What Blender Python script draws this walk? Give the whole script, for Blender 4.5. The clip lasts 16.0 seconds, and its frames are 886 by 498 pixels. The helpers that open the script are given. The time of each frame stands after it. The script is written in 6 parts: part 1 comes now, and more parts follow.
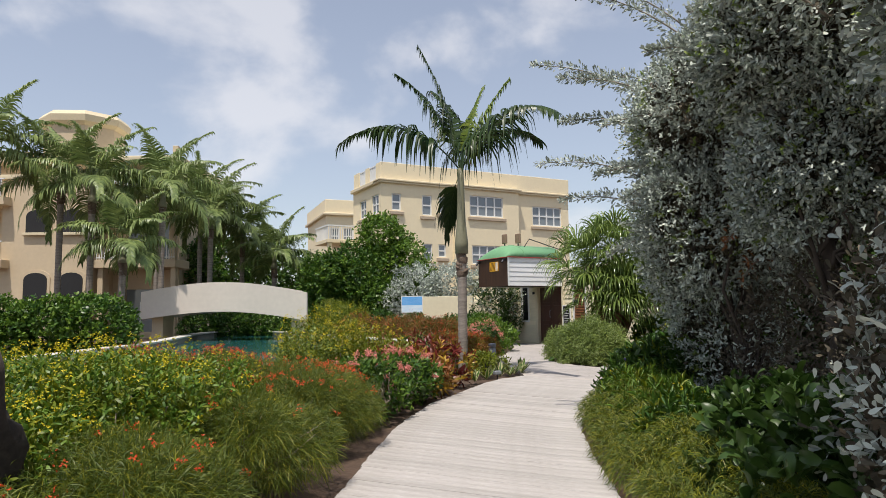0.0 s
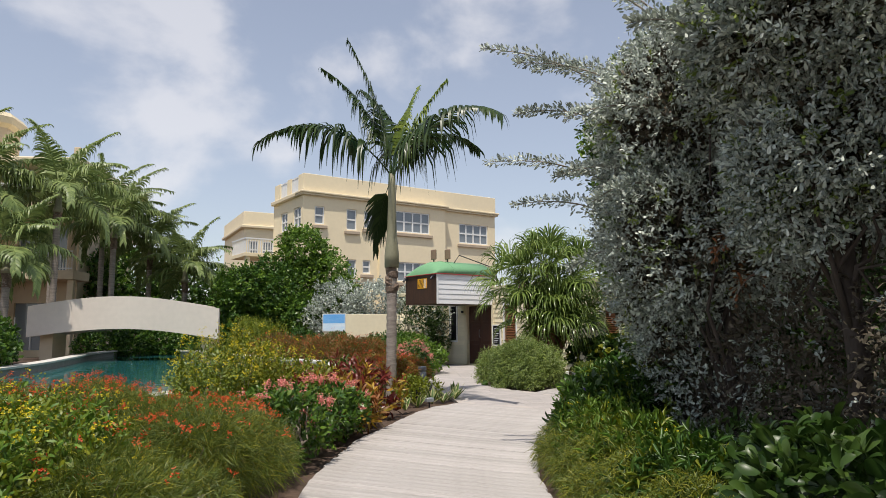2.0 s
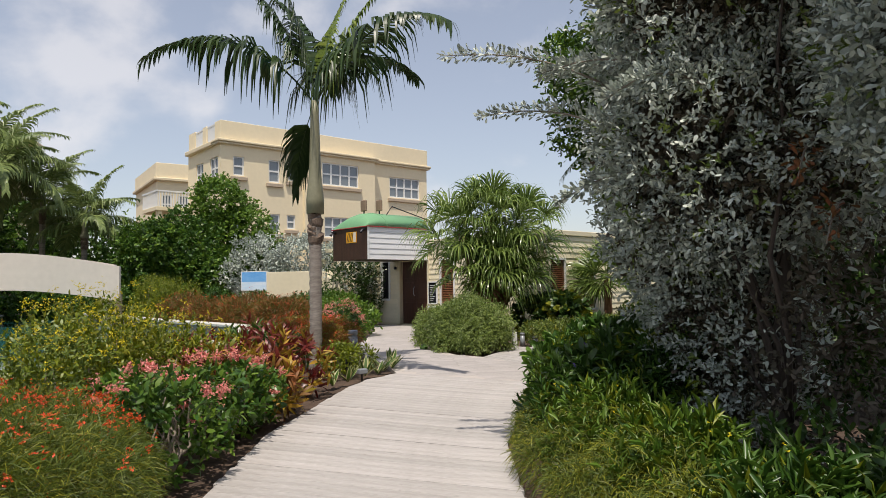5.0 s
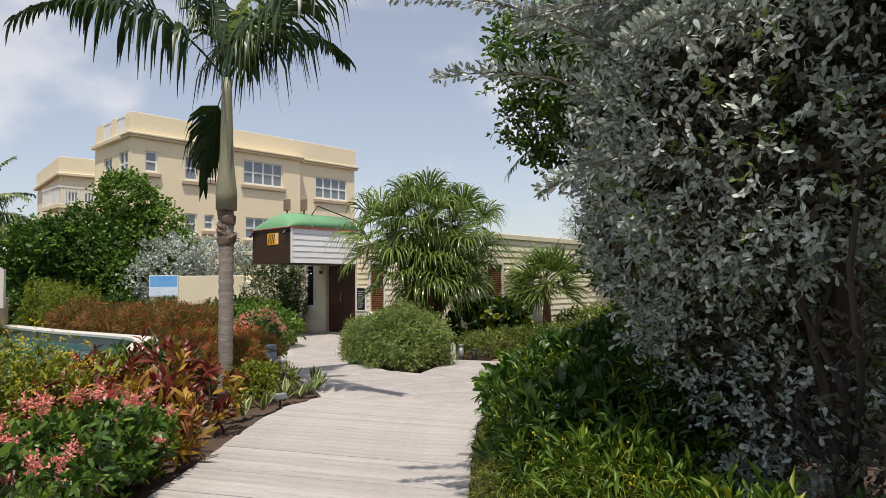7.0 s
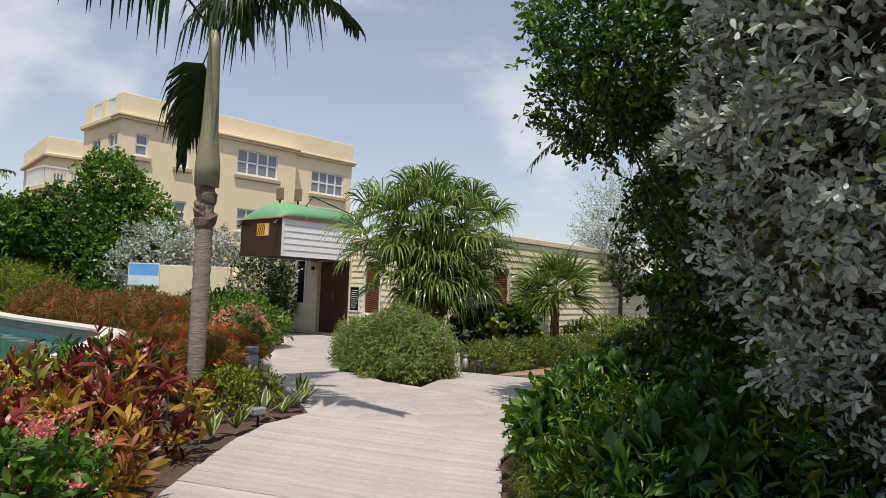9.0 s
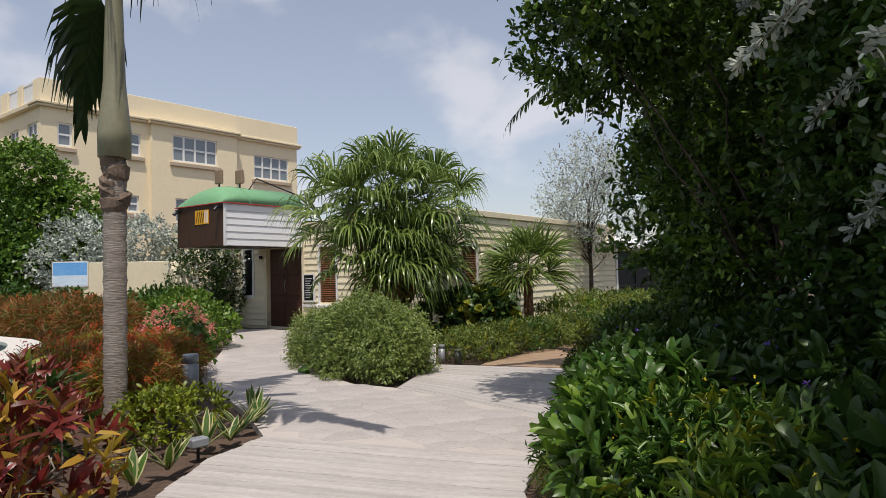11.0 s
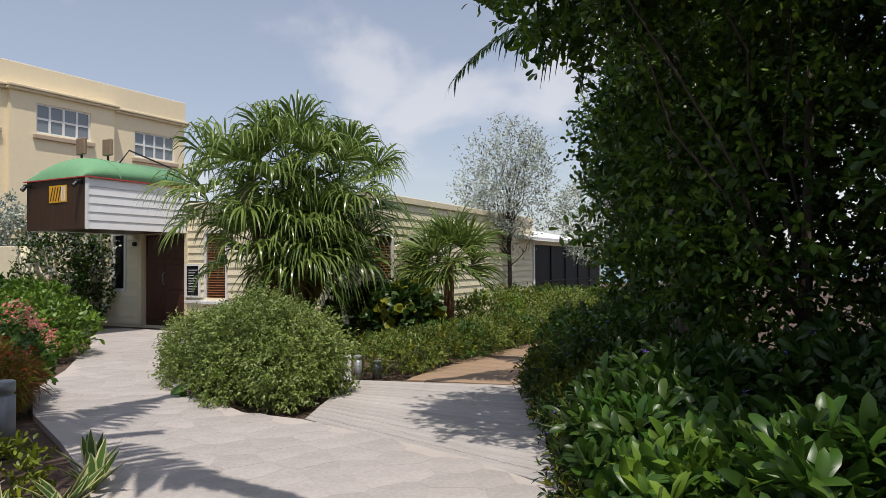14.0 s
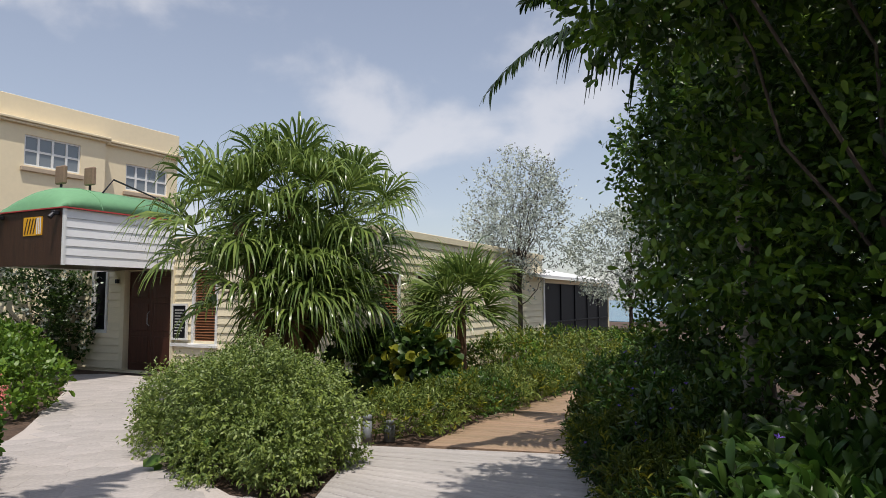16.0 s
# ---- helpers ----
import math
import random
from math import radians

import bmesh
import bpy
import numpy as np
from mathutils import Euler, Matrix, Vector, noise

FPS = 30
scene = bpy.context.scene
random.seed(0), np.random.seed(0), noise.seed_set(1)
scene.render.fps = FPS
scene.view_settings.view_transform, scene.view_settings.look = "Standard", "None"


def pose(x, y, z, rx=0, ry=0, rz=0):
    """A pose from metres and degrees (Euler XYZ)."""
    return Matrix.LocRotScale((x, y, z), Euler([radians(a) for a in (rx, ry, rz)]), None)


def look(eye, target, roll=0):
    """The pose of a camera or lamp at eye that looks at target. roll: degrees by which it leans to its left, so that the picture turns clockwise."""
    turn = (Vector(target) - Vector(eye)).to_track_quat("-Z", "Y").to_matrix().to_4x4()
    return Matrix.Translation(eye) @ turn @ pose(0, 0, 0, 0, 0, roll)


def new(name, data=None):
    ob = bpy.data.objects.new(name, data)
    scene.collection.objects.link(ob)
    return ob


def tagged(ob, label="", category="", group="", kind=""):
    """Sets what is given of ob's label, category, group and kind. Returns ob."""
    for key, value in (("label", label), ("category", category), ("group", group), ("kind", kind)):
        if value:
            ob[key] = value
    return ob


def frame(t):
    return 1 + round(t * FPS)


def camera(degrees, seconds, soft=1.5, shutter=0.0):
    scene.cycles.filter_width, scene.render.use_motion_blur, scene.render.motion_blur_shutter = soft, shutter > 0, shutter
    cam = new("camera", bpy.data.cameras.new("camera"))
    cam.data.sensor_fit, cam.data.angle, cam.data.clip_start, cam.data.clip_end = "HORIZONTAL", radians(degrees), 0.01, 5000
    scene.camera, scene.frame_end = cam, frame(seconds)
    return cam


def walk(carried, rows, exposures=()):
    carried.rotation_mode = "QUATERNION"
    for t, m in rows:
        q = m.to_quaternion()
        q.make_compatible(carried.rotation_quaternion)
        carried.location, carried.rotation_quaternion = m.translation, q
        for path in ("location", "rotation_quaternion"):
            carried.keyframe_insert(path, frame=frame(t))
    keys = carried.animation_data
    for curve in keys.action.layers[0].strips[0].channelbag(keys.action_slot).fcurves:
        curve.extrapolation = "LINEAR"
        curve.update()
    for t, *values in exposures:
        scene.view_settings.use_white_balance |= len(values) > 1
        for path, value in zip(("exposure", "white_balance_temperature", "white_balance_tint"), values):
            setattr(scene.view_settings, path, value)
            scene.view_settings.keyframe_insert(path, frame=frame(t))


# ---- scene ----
cam = camera(66.7, 16.0, soft=0.5)

PATH = [
    (0, (0.376, 0.035, 1.239), (0.242, 2.022, 1.424), -0.7),
    (0.5, (0.327, 0.3, 1.246), (0.369, 2.282, 1.51), 1.9),
    (1, (0.25, 0.599, 1.256), (0.398, 2.586, 1.426), -0.2),
    (1.5, (0.218, 0.96, 1.245), (0.394, 2.938, 1.479), -1.3),
    (2, (0.198, 1.256, 1.273), (0.292, 3.239, 1.509), -0.3),
    (2.5, (0.175, 1.568, 1.276), (0.295, 3.546, 1.55), 1.5),
    (3, (0.151, 1.855, 1.28), (0.367, 3.831, 1.503), 2.0),
    (3.5, (0.141, 2.246, 1.291), (0.327, 4.224, 1.518), -0.5),
    (4, (0.167, 2.513, 1.284), (0.215, 4.501, 1.49), -0.2),
    (4.5, (0.19, 2.946, 1.29), (0.315, 4.936, 1.449), 0.5),
    (5, (0.202, 3.18, 1.273), (0.506, 5.154, 1.382), -0.9),
    (7.5, (0.323, 4.856, 1.359), (0.844, 6.783, 1.485), -0.8),
    (8, (0.341, 5.231, 1.342), (0.775, 7.176, 1.507), -1.0),
    (8.5, (0.375, 5.48, 1.362), (0.736, 7.445, 1.473), 1.3),
    (9, (0.386, 5.789, 1.332), (0.924, 7.711, 1.459), 2.0),
    (11.3, (0.552, 7.385, 1.344), (1.257, 9.255, 1.396), -1.6),
    (11.5, (0.57, 7.493, 1.351), (1.308, 9.352, 1.363), -1.5),
    (12, (0.647, 7.854, 1.364), (1.431, 9.691, 1.459), -1.8),
    (12.5, (0.701, 8.102, 1.375), (1.404, 9.972, 1.46), -0.6),
    (13, (0.77, 8.384, 1.394), (1.563, 10.217, 1.489), 1.9),
    (13.5, (0.83, 8.713, 1.39), (1.733, 10.497, 1.42), 0.9),
    (14, (0.906, 9.046, 1.382), (1.862, 10.802, 1.427), -0.4),
    (14.5, (0.986, 9.328, 1.38), (1.83, 11.141, 1.409), 0.4),
    (15, (1.068, 9.605, 1.431), (1.936, 11.407, 1.472), 2.4),
    (15.5, (1.113, 9.92, 1.437), (2.106, 11.65, 1.588), 1.4),
    (16, (1.16, 10.206, 1.461), (2.131, 11.948, 1.614), -0.2),
]
walk(cam, [(t, look(eye, target, roll)) for t, eye, target, roll in PATH],
     exposures=[(0.0, 0.0, 6620, 11), (5.0, -0.05, 6760, 12), (8.0, -0.06, 6720, 12), (11.5, -0.17, 6620, 13), (16.0, -0.17, 6560, 12)])

# ---------- world, sun ----------
SUN_TO = Vector((-0.09, -0.36, 1.0)).normalized()
world = bpy.data.worlds.new("sky")
scene.world = world
world.use_nodes = True
wn, wl = world.node_tree.nodes, world.node_tree.links
wn.clear()
w_out = wn.new("ShaderNodeOutputWorld")
w_bg = wn.new("ShaderNodeBackground")
w_sky = wn.new("ShaderNodeTexSky")
w_sky.sky_type = "NISHITA"
w_sky.sun_disc = False
w_sky.sun_elevation = math.asin(SUN_TO.z)
w_sky.sun_rotation = math.atan2(SUN_TO.x, SUN_TO.y)
w_sky.air_density, w_sky.dust_density, w_sky.ozone_density = 1.0, 1.2, 1.0
w_co = wn.new("ShaderNodeTexCoord")
w_map = wn.new("ShaderNodeMapping")
w_map.inputs["Scale"].default_value = (1.0, 1.0, 1.45)
w_map.inputs["Location"].default_value = (2.6, 1.3, 0.5)
w_noise = wn.new("ShaderNodeTexNoise")
w_noise.inputs["Scale"].default_value = 4.2
w_noise.inputs["Detail"].default_value = 7.0
w_noise.inputs["Roughness"].default_value = 0.5
w_noise.inputs["Distortion"].default_value = 0.15
w_ramp = wn.new("ShaderNodeValToRGB")
w_ramp.color_ramp.interpolation = "EASE"
w_ramp.color_ramp.elements[0].position, w_ramp.color_ramp.elements[0].color = 0.50, (0, 0, 0, 1)
w_ramp.color_ramp.elements[1].position, w_ramp.color_ramp.elements[1].color = 0.66, (1, 1, 1, 1)
# haze thickens towards the horizon
w_sep = wn.new("ShaderNodeSeparateXYZ")
w_haze = wn.new("ShaderNodeMapRange")
w_haze.inputs["From Min"].default_value, w_haze.inputs["From Max"].default_value = 0.0, 0.7
w_haze.inputs["To Min"].default_value, w_haze.inputs["To Max"].default_value = 0.34, 0.14
wl.new(w_co.outputs["Generated"], w_sep.inputs["Vector"])
wl.new(w_sep.outputs["Z"], w_haze.inputs["Value"])
w_mul = wn.new("ShaderNodeMath")
w_mul.operation = "MULTIPLY_ADD"
w_mul.inputs[1].default_value = 0.40
wl.new(w_haze.outputs["Result"], w_mul.inputs[2])
w_mix = wn.new("ShaderNodeMixRGB")
w_mix.inputs["Color2"].default_value = (7.0, 7.0, 7.2, 1)
wl.new(w_co.outputs["Generated"], w_map.inputs["Vector"])
wl.new(w_map.outputs["Vector"], w_noise.inputs["Vector"])
wl.new(w_noise.outputs["Fac"], w_ramp.inputs["Fac"])
wl.new(w_ramp.outputs["Color"], w_mul.inputs[0])
wl.new(w_mul.outputs["Value"], w_mix.inputs["Fac"])
wl.new(w_sky.outputs["Color"], w_mix.inputs["Color1"])
wl.new(w_mix.outputs["Color"], w_bg.inputs["Color"])
w_bg.inputs["Strength"].default_value = 0.135
wl.new(w_bg.outputs["Background"], w_out.inputs["Surface"])

sun = new("sun", bpy.data.lights.new("sun", "SUN"))
sun.data.energy = 4.3
sun.data.angle = radians(0.55)
sun.data.color = (1.0, 0.95, 0.87)
sun.matrix_world = look(SUN_TO * 60, (0, 0, 0))


# ---------- materials ----------
def mat(name, col, rough=0.6, vary=0.15, scale=6.0, bump=0.0, bump_scale=40.0, col2=None, metal=0.0, spec=0.5,
        island=0.0, per_object=0.0, translucent=0.0, stretch=(1, 1, 1), fine=0.5):
    """A principled surface: two noises between two colours, with relief and a shift of shade from piece to piece."""
    m = bpy.data.materials.new(name)
    m.use_nodes = True
    n, l = m.node_tree.nodes, m.node_tree.links
    b = n["Principled BSDF"]
    b.inputs["Roughness"].default_value = rough
    b.inputs["Metallic"].default_value = metal
    b.inputs["Specular IOR Level"].default_value = spec
    co = n.new("ShaderNodeTexCoord")
    mp = n.new("ShaderNodeMapping")
    mp.inputs["Scale"].default_value = stretch
    l.new(co.outputs["Object"], mp.inputs["Vector"])
    big, small = n.new("ShaderNodeTexNoise"), n.new("ShaderNodeTexNoise")
    big.inputs["Scale"].default_value, big.inputs["Detail"].default_value = scale, 4
    small.inputs["Scale"].default_value, small.inputs["Detail"].default_value = scale * 9, 3
    for x in (big, small):
        l.new(mp.outputs["Vector"], x.inputs["Vector"])
    avg = n.new("ShaderNodeMixRGB")
    avg.inputs["Fac"].default_value = fine
    l.new(big.outputs["Fac"], avg.inputs["Color1"])
    l.new(small.outputs["Fac"], avg.inputs["Color2"])
    ramp = n.new("ShaderNodeValToRGB")
    c2 = col2 or tuple(c * (1 - vary) for c in col)
    ramp.color_ramp.elements[0].position, ramp.color_ramp.elements[0].color = 0.32, (*c2, 1)
    ramp.color_ramp.elements[1].position, ramp.color_ramp.elements[1].color = 0.66, (*col, 1)
    l.new(avg.outputs["Color"], ramp.inputs["Fac"])
    colour = ramp.outputs["Color"]
    if island or per_object:
        geo = n.new("ShaderNodeObjectInfo" if per_object else "ShaderNodeNewGeometry")
        amount = per_object or island
        r = n.new("ShaderNodeMapRange")
        r.inputs["To Min"].default_value, r.inputs["To Max"].default_value = 1 - amount, 1 + amount
        l.new(geo.outputs["Random" if per_object else "Random Per Island"], r.inputs["Value"])
        hs = n.new("ShaderNodeHueSaturation")
        l.new(r.outputs["Result"], hs.inputs["Value"])
        h = n.new("ShaderNodeMapRange")
        h.inputs["To Min"].default_value, h.inputs["To Max"].default_value = 0.5 + amount * 0.05, 0.5 - amount * 0.06
        l.new(geo.outputs["Random" if per_object else "Random Per Island"], h.inputs["Value"])
        l.new(h.outputs["Result"], hs.inputs["Hue"])
        l.new(colour, hs.inputs["Color"])
        colour = hs.outputs["Color"]
    l.new(colour, b.inputs["Base Color"])
    if bump:
        bn = n.new("ShaderNodeTexNoise")
        bn.inputs["Scale"].default_value, bn.inputs["Detail"].default_value = bump_scale, 5
        l.new(mp.outputs["Vector"], bn.inputs["Vector"])
        bp = n.new("ShaderNodeBump")
        bp.inputs["Strength"].default_value, bp.inputs["Distance"].default_value = bump, 0.02
        l.new(bn.outputs["Fac"], bp.inputs["Height"])
        l.new(bp.outputs["Normal"], b.inputs["Normal"])
    if translucent:
        tr, mx = n.new("ShaderNodeBsdfTranslucent"), n.new("ShaderNodeMixShader")
        mx.inputs["Fac"].default_value = translucent
        l.new(colour, tr.inputs["Color"])
        l.new(b.outputs["BSDF"], mx.inputs[1])
        l.new(tr.outputs["BSDF"], mx.inputs[2])
        l.new(mx.outputs["Shader"], n["Material Output"].inputs["Surface"])
    return m


def leaf_mat(name, col, col2, rough=0.45, island=0.3, translucent=0.25, scale=1.2, spec=0.38):
    return mat(name, col, rough, col2=col2, island=island, translucent=translucent, scale=scale, spec=spec, fine=0.3)


M_STUCCO = mat("cream_stucco", (0.87, 0.745, 0.51), 0.85, vary=0.07, scale=0.5, bump=0.15, bump_scale=60)
M_STUCCO_TAN = mat("tan_stucco", (0.66, 0.53, 0.36), 0.85, vary=0.1, scale=0.5, bump=0.15, bump_scale=60)
M_WALLCREAM = mat("cream_render", (0.80, 0.71, 0.50), 0.85, vary=0.1, scale=0.8, bump=0.2, bump_scale=50)
M_CREAMTRIM = mat("cream_moulding", (0.74, 0.63, 0.43), 0.8, vary=0.12, scale=1.0, bump=0.1)
M_SILL = mat("brown_sill", (0.50, 0.40, 0.29), 0.8, vary=0.15, scale=3)
M_WHITE = mat("white_paint", (0.80, 0.80, 0.78), 0.5, vary=0.06, scale=4)
M_BRIDGE = mat("pinkish_render", (0.72, 0.64, 0.55), 0.85, vary=0.1, scale=0.7, bump=0.2, bump_scale=45)
M_GREYWALL = mat("grey_render", (0.62, 0.62, 0.60), 0.85, vary=0.15, scale=0.8, bump=0.2)
M_SIDING = mat("cream_siding", (0.84, 0.75, 0.53), 0.6, vary=0.1, scale=1.5, per_object=0.05, stretch=(1, 1, 6))
M_SIDING_W = mat("white_siding", (0.80, 0.80, 0.80), 0.5, vary=0.05, scale=2, per_object=0.03)
M_GREENROOF = mat("green_awning_canvas", (0.16, 0.36, 0.18), 0.75, vary=0.15, scale=1.5, bump=0.1, bump_scale=150)
M_RED = mat("red_piping", (0.50, 0.05, 0.05), 0.6)
M_DARKWOOD = mat("dark_wood", (0.075, 0.035, 0.02), 0.4, col2=(0.028, 0.013, 0.009), scale=3, stretch=(6, 6, 0.6), bump=0.1)
M_DOORWOOD = mat("mahogany", (0.085, 0.030, 0.018), 0.45, col2=(0.04, 0.015, 0.010), scale=3, stretch=(6, 6, 0.5), bump=0.1)
M_LOUVRE = mat("brown_louvre", (0.30, 0.12, 0.05), 0.45, col2=(0.18, 0.07, 0.03), scale=5)
M_BLACK = mat("black_screen", (0.012, 0.013, 0.016), 0.6, vary=0.3, scale=2, spec=0.15)
M_DARK = mat("dark_interior", (0.02, 0.02, 0.022), 0.8, vary=0.3)
M_YELLOW = mat("yellow_plastic", (0.85, 0.42, 0.02), 0.5)
M_GREYMETAL = mat("grey_metal", (0.30, 0.32, 0.34), 0.45, vary=0.12, scale=8, metal=0.3)
M_DARKMETAL = mat("dark_metal", (0.03, 0.03, 0.035), 0.5, metal=0.5)
M_RUST = mat("rusty_brown", (0.30, 0.20, 0.13), 0.7, vary=0.3, scale=6)
M_PLANK = mat("weathered_deck", (0.50, 0.47, 0.445), 0.8, col2=(0.33, 0.30, 0.275), scale=1.6, per_object=0.10, stretch=(1, 9, 9), bump=0.35, bump_scale=18)
M_PLANK_B = mat("brown_deck", (0.40, 0.28, 0.18), 0.65, col2=(0.25, 0.165, 0.10), scale=1.8, per_object=0.12, stretch=(1, 9, 9), bump=0.3, bump_scale=18)
M_PAVE = mat("flagstone", (0.455, 0.415, 0.39), 0.8, col2=(0.33, 0.305, 0.285), scale=3.0, per_object=0.07, bump=0.3, bump_scale=25)
M_GROUT = mat("pale_grout", (0.50, 0.45, 0.41), 0.9, vary=0.15, scale=5, bump=0.3)
M_SOIL = mat("brown_soil", (0.12, 0.075, 0.05), 0.95, col2=(0.05, 0.032, 0.022), scale=2.5, bump=0.8, bump_scale=30)
M_COPING = mat("pale_coping", (0.62, 0.59, 0.53), 0.7, vary=0.15, scale=2.0, bump=0.2)
M_POOLSTONE = mat("grey_stone", (0.36, 0.33, 0.29), 0.8, vary=0.3, scale=5, bump=0.5, bump_scale=14)
M_ROCK = mat("dark_brown_rock", (0.085, 0.062, 0.048), 0.95, col2=(0.03, 0.022, 0.017), scale=3, bump=0.9, bump_scale=9)
M_PALMTRUNK = mat("palm_trunk", (0.36, 0.315, 0.27), 0.85, col2=(0.16, 0.13, 0.108), scale=2, stretch=(1, 1, 9), bump=0.5, bump_scale=12)
M_CROWNSHAFT = mat("crownshaft", (0.27, 0.26, 0.17), 0.5, col2=(0.20, 0.19, 0.115), scale=2, stretch=(1.5, 1.5, 0.8))
M_BARK = mat("brown_bark", (0.075, 0.055, 0.042), 0.9, col2=(0.05, 0.038, 0.03), scale=5, stretch=(1, 1, 0.3), bump=0.6, bump_scale=20)
M_TWIG = mat("grey_twig", (0.30, 0.25, 0.20), 0.9, vary=0.35, scale=6)
M_FIBRE = mat("brown_fibre", (0.24, 0.13, 0.07), 0.95, vary=0.5, scale=8, stretch=(1, 1, 0.3), bump=0.8, bump_scale=30)
M_COLLAR = mat("old_leaf_base", (0.22, 0.16, 0.115), 0.9, col2=(0.09, 0.06, 0.045), scale=7, stretch=(1, 1, 0.5), bump=0.8, bump_scale=25)
M_SEA = mat("sea_water", (0.10, 0.22, 0.30), 0.25, vary=0.15, scale=0.05, bump=0.2, bump_scale=0.5)

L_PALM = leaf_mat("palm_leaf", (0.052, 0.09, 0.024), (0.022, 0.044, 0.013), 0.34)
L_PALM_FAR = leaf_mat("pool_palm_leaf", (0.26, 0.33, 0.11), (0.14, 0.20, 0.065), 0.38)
# shade within the silver crowns put into the colour, with some real brown leaves
L_BROWN_SHADE = leaf_mat("brown_shade_leaf", (0.125, 0.105, 0.068), (0.06, 0.048, 0.032), 0.7, translucent=0.05)
L_PALM_Y = leaf_mat("young_palm_leaf", (0.20, 0.26, 0.05), (0.12, 0.19, 0.035), 0.4)
L_FAN = leaf_mat("fan_leaf", (0.215, 0.30, 0.072), (0.095, 0.155, 0.034), 0.26, translucent=0.3)
L_SILVER = leaf_mat("silver_leaf", (0.56, 0.61, 0.54), (0.28, 0.315, 0.26), 0.5, island=0.5, translucent=0.15, spec=0.25)
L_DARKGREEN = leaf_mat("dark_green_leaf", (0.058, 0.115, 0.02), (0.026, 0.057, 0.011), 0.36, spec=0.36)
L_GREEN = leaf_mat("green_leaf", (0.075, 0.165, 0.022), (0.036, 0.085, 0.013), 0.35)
L_BRIGHT = leaf_mat("bright_leaf", (0.14, 0.25, 0.026), (0.07, 0.14, 0.017), 0.42)
L_OLIVE = leaf_mat("olive_leaf", (0.215, 0.29, 0.06), (0.105, 0.155, 0.034), 0.45)
L_FINE = leaf_mat("fine_grassy_leaf", (0.125, 0.17, 0.02), (0.055, 0.085, 0.012), 0.5)
L_PALE = leaf_mat("pale_green_leaf", (0.31, 0.39, 0.14), (0.18, 0.25, 0.07), 0.45)
L_YELLOWGREEN = leaf_mat("yellow_green_leaf", (0.27, 0.275, 0.022), (0.14, 0.16, 0.014), 0.45)
L_LIME = leaf_mat("lime_leaf", (0.215, 0.26, 0.016), (0.11, 0.15, 0.011), 0.45)
L_CROTON_R = leaf_mat("red_croton_leaf", (0.24, 0.045, 0.026), (0.10, 0.022, 0.016), 0.35)
L_CROTON_Y = leaf_mat("yellow_croton_leaf", (0.46, 0.28, 0.035), (0.24, 0.18, 0.025), 0.35)
L_RUSSET = leaf_mat("russet_leaf", (0.36, 0.135, 0.032), (0.16, 0.075, 0.022), 0.5)
L_CREAM = leaf_mat("cream_leaf_edge", (0.58, 0.54, 0.28), (0.45, 0.44, 0.2), 0.4)
L_BROWN = leaf_mat("dead_leaf", (0.26, 0.11, 0.04), (0.14, 0.06, 0.025), 0.7)
F_RED = leaf_mat("red_flower", (0.80, 0.15, 0.035), (0.62, 0.08, 0.022), 0.5, island=0.2)
F_PINK = leaf_mat("coral_pink_flower", (0.88, 0.40, 0.33), (0.76, 0.25, 0.22), 0.5, island=0.2)
F_YELLOW = leaf_mat("yellow_flower", (0.74, 0.62, 0.03), (0.60, 0.50, 0.02), 0.5, island=0.2)
F_PURPLE = leaf_mat("purple_flower", (0.22, 0.12, 0.55), (0.16, 0.08, 0.42), 0.5, island=0.2)


def glass_mat(name, tint, rough=0.03):
    m = bpy.data.materials.new(name)
    m.use_nodes = True
    b = m.node_tree.nodes["Principled BSDF"]
    b.inputs["Base Color"].default_value = (*tint, 1)
    b.inputs["Roughness"].default_value = rough
    b.inputs["Specular IOR Level"].default_value = 0.8
    return m


M_GLASS = glass_mat("window_glass", (0.20, 0.23, 0.25), 0.08)

# water: clear, tinted, slightly rippled
M_WATER = bpy.data.materials.new("pool_water")
M_WATER.use_nodes = True
_n, _l = M_WATER.node_tree.nodes, M_WATER.node_tree.links
_b = _n["Principled BSDF"]
_b.inputs["Base Color"].default_value = (0.022, 0.125, 0.125, 1)
_b.inputs["Roughness"].default_value = 0.04
_b.inputs["IOR"].default_value = 1.33
_tc, _nz, _bp = _n.new("ShaderNodeTexCoord"), _n.new("ShaderNodeTexNoise"), _n.new("ShaderNodeBump")
_nz.inputs["Scale"].default_value, _nz.inputs["Detail"].default_value = 2.2, 3
_bp.inputs["Strength"].default_value, _bp.inputs["Distance"].default_value = 0.12, 0.05
_l.new(_tc.outputs["Object"], _nz.inputs["Vector"])
_l.new(_nz.outputs["Fac"], _bp.inputs["Height"])
_l.new(_bp.outputs["Normal"], _b.inputs["Normal"])


# ---------- builders ----------
def link_mesh(name, me, material, parent=None, label=""):
    ob = new(name, me)
    if material:
        me.materials.append(material)
    if parent:
        ob.parent = parent
    if label:
        ob["label"] = label
    return ob


def part(name, bm, material, parent=None, label="", smooth=False):
    """Links a bmesh as one mesh object."""
    me = bpy.data.meshes.new(name)
    bmesh.ops.recalc_face_normals(bm, faces=bm.faces)
    bm.to_mesh(me)
    bm.free()
    if smooth:
        me.shade_smooth()
    return link_mesh(name, me, material, parent, label)


def empty(name, label, category, m=None, group="", kind=""):
    ob = new(name)
    if m is not None:
        ob.matrix_world = m
    return tagged(ob, label, category, group, kind)


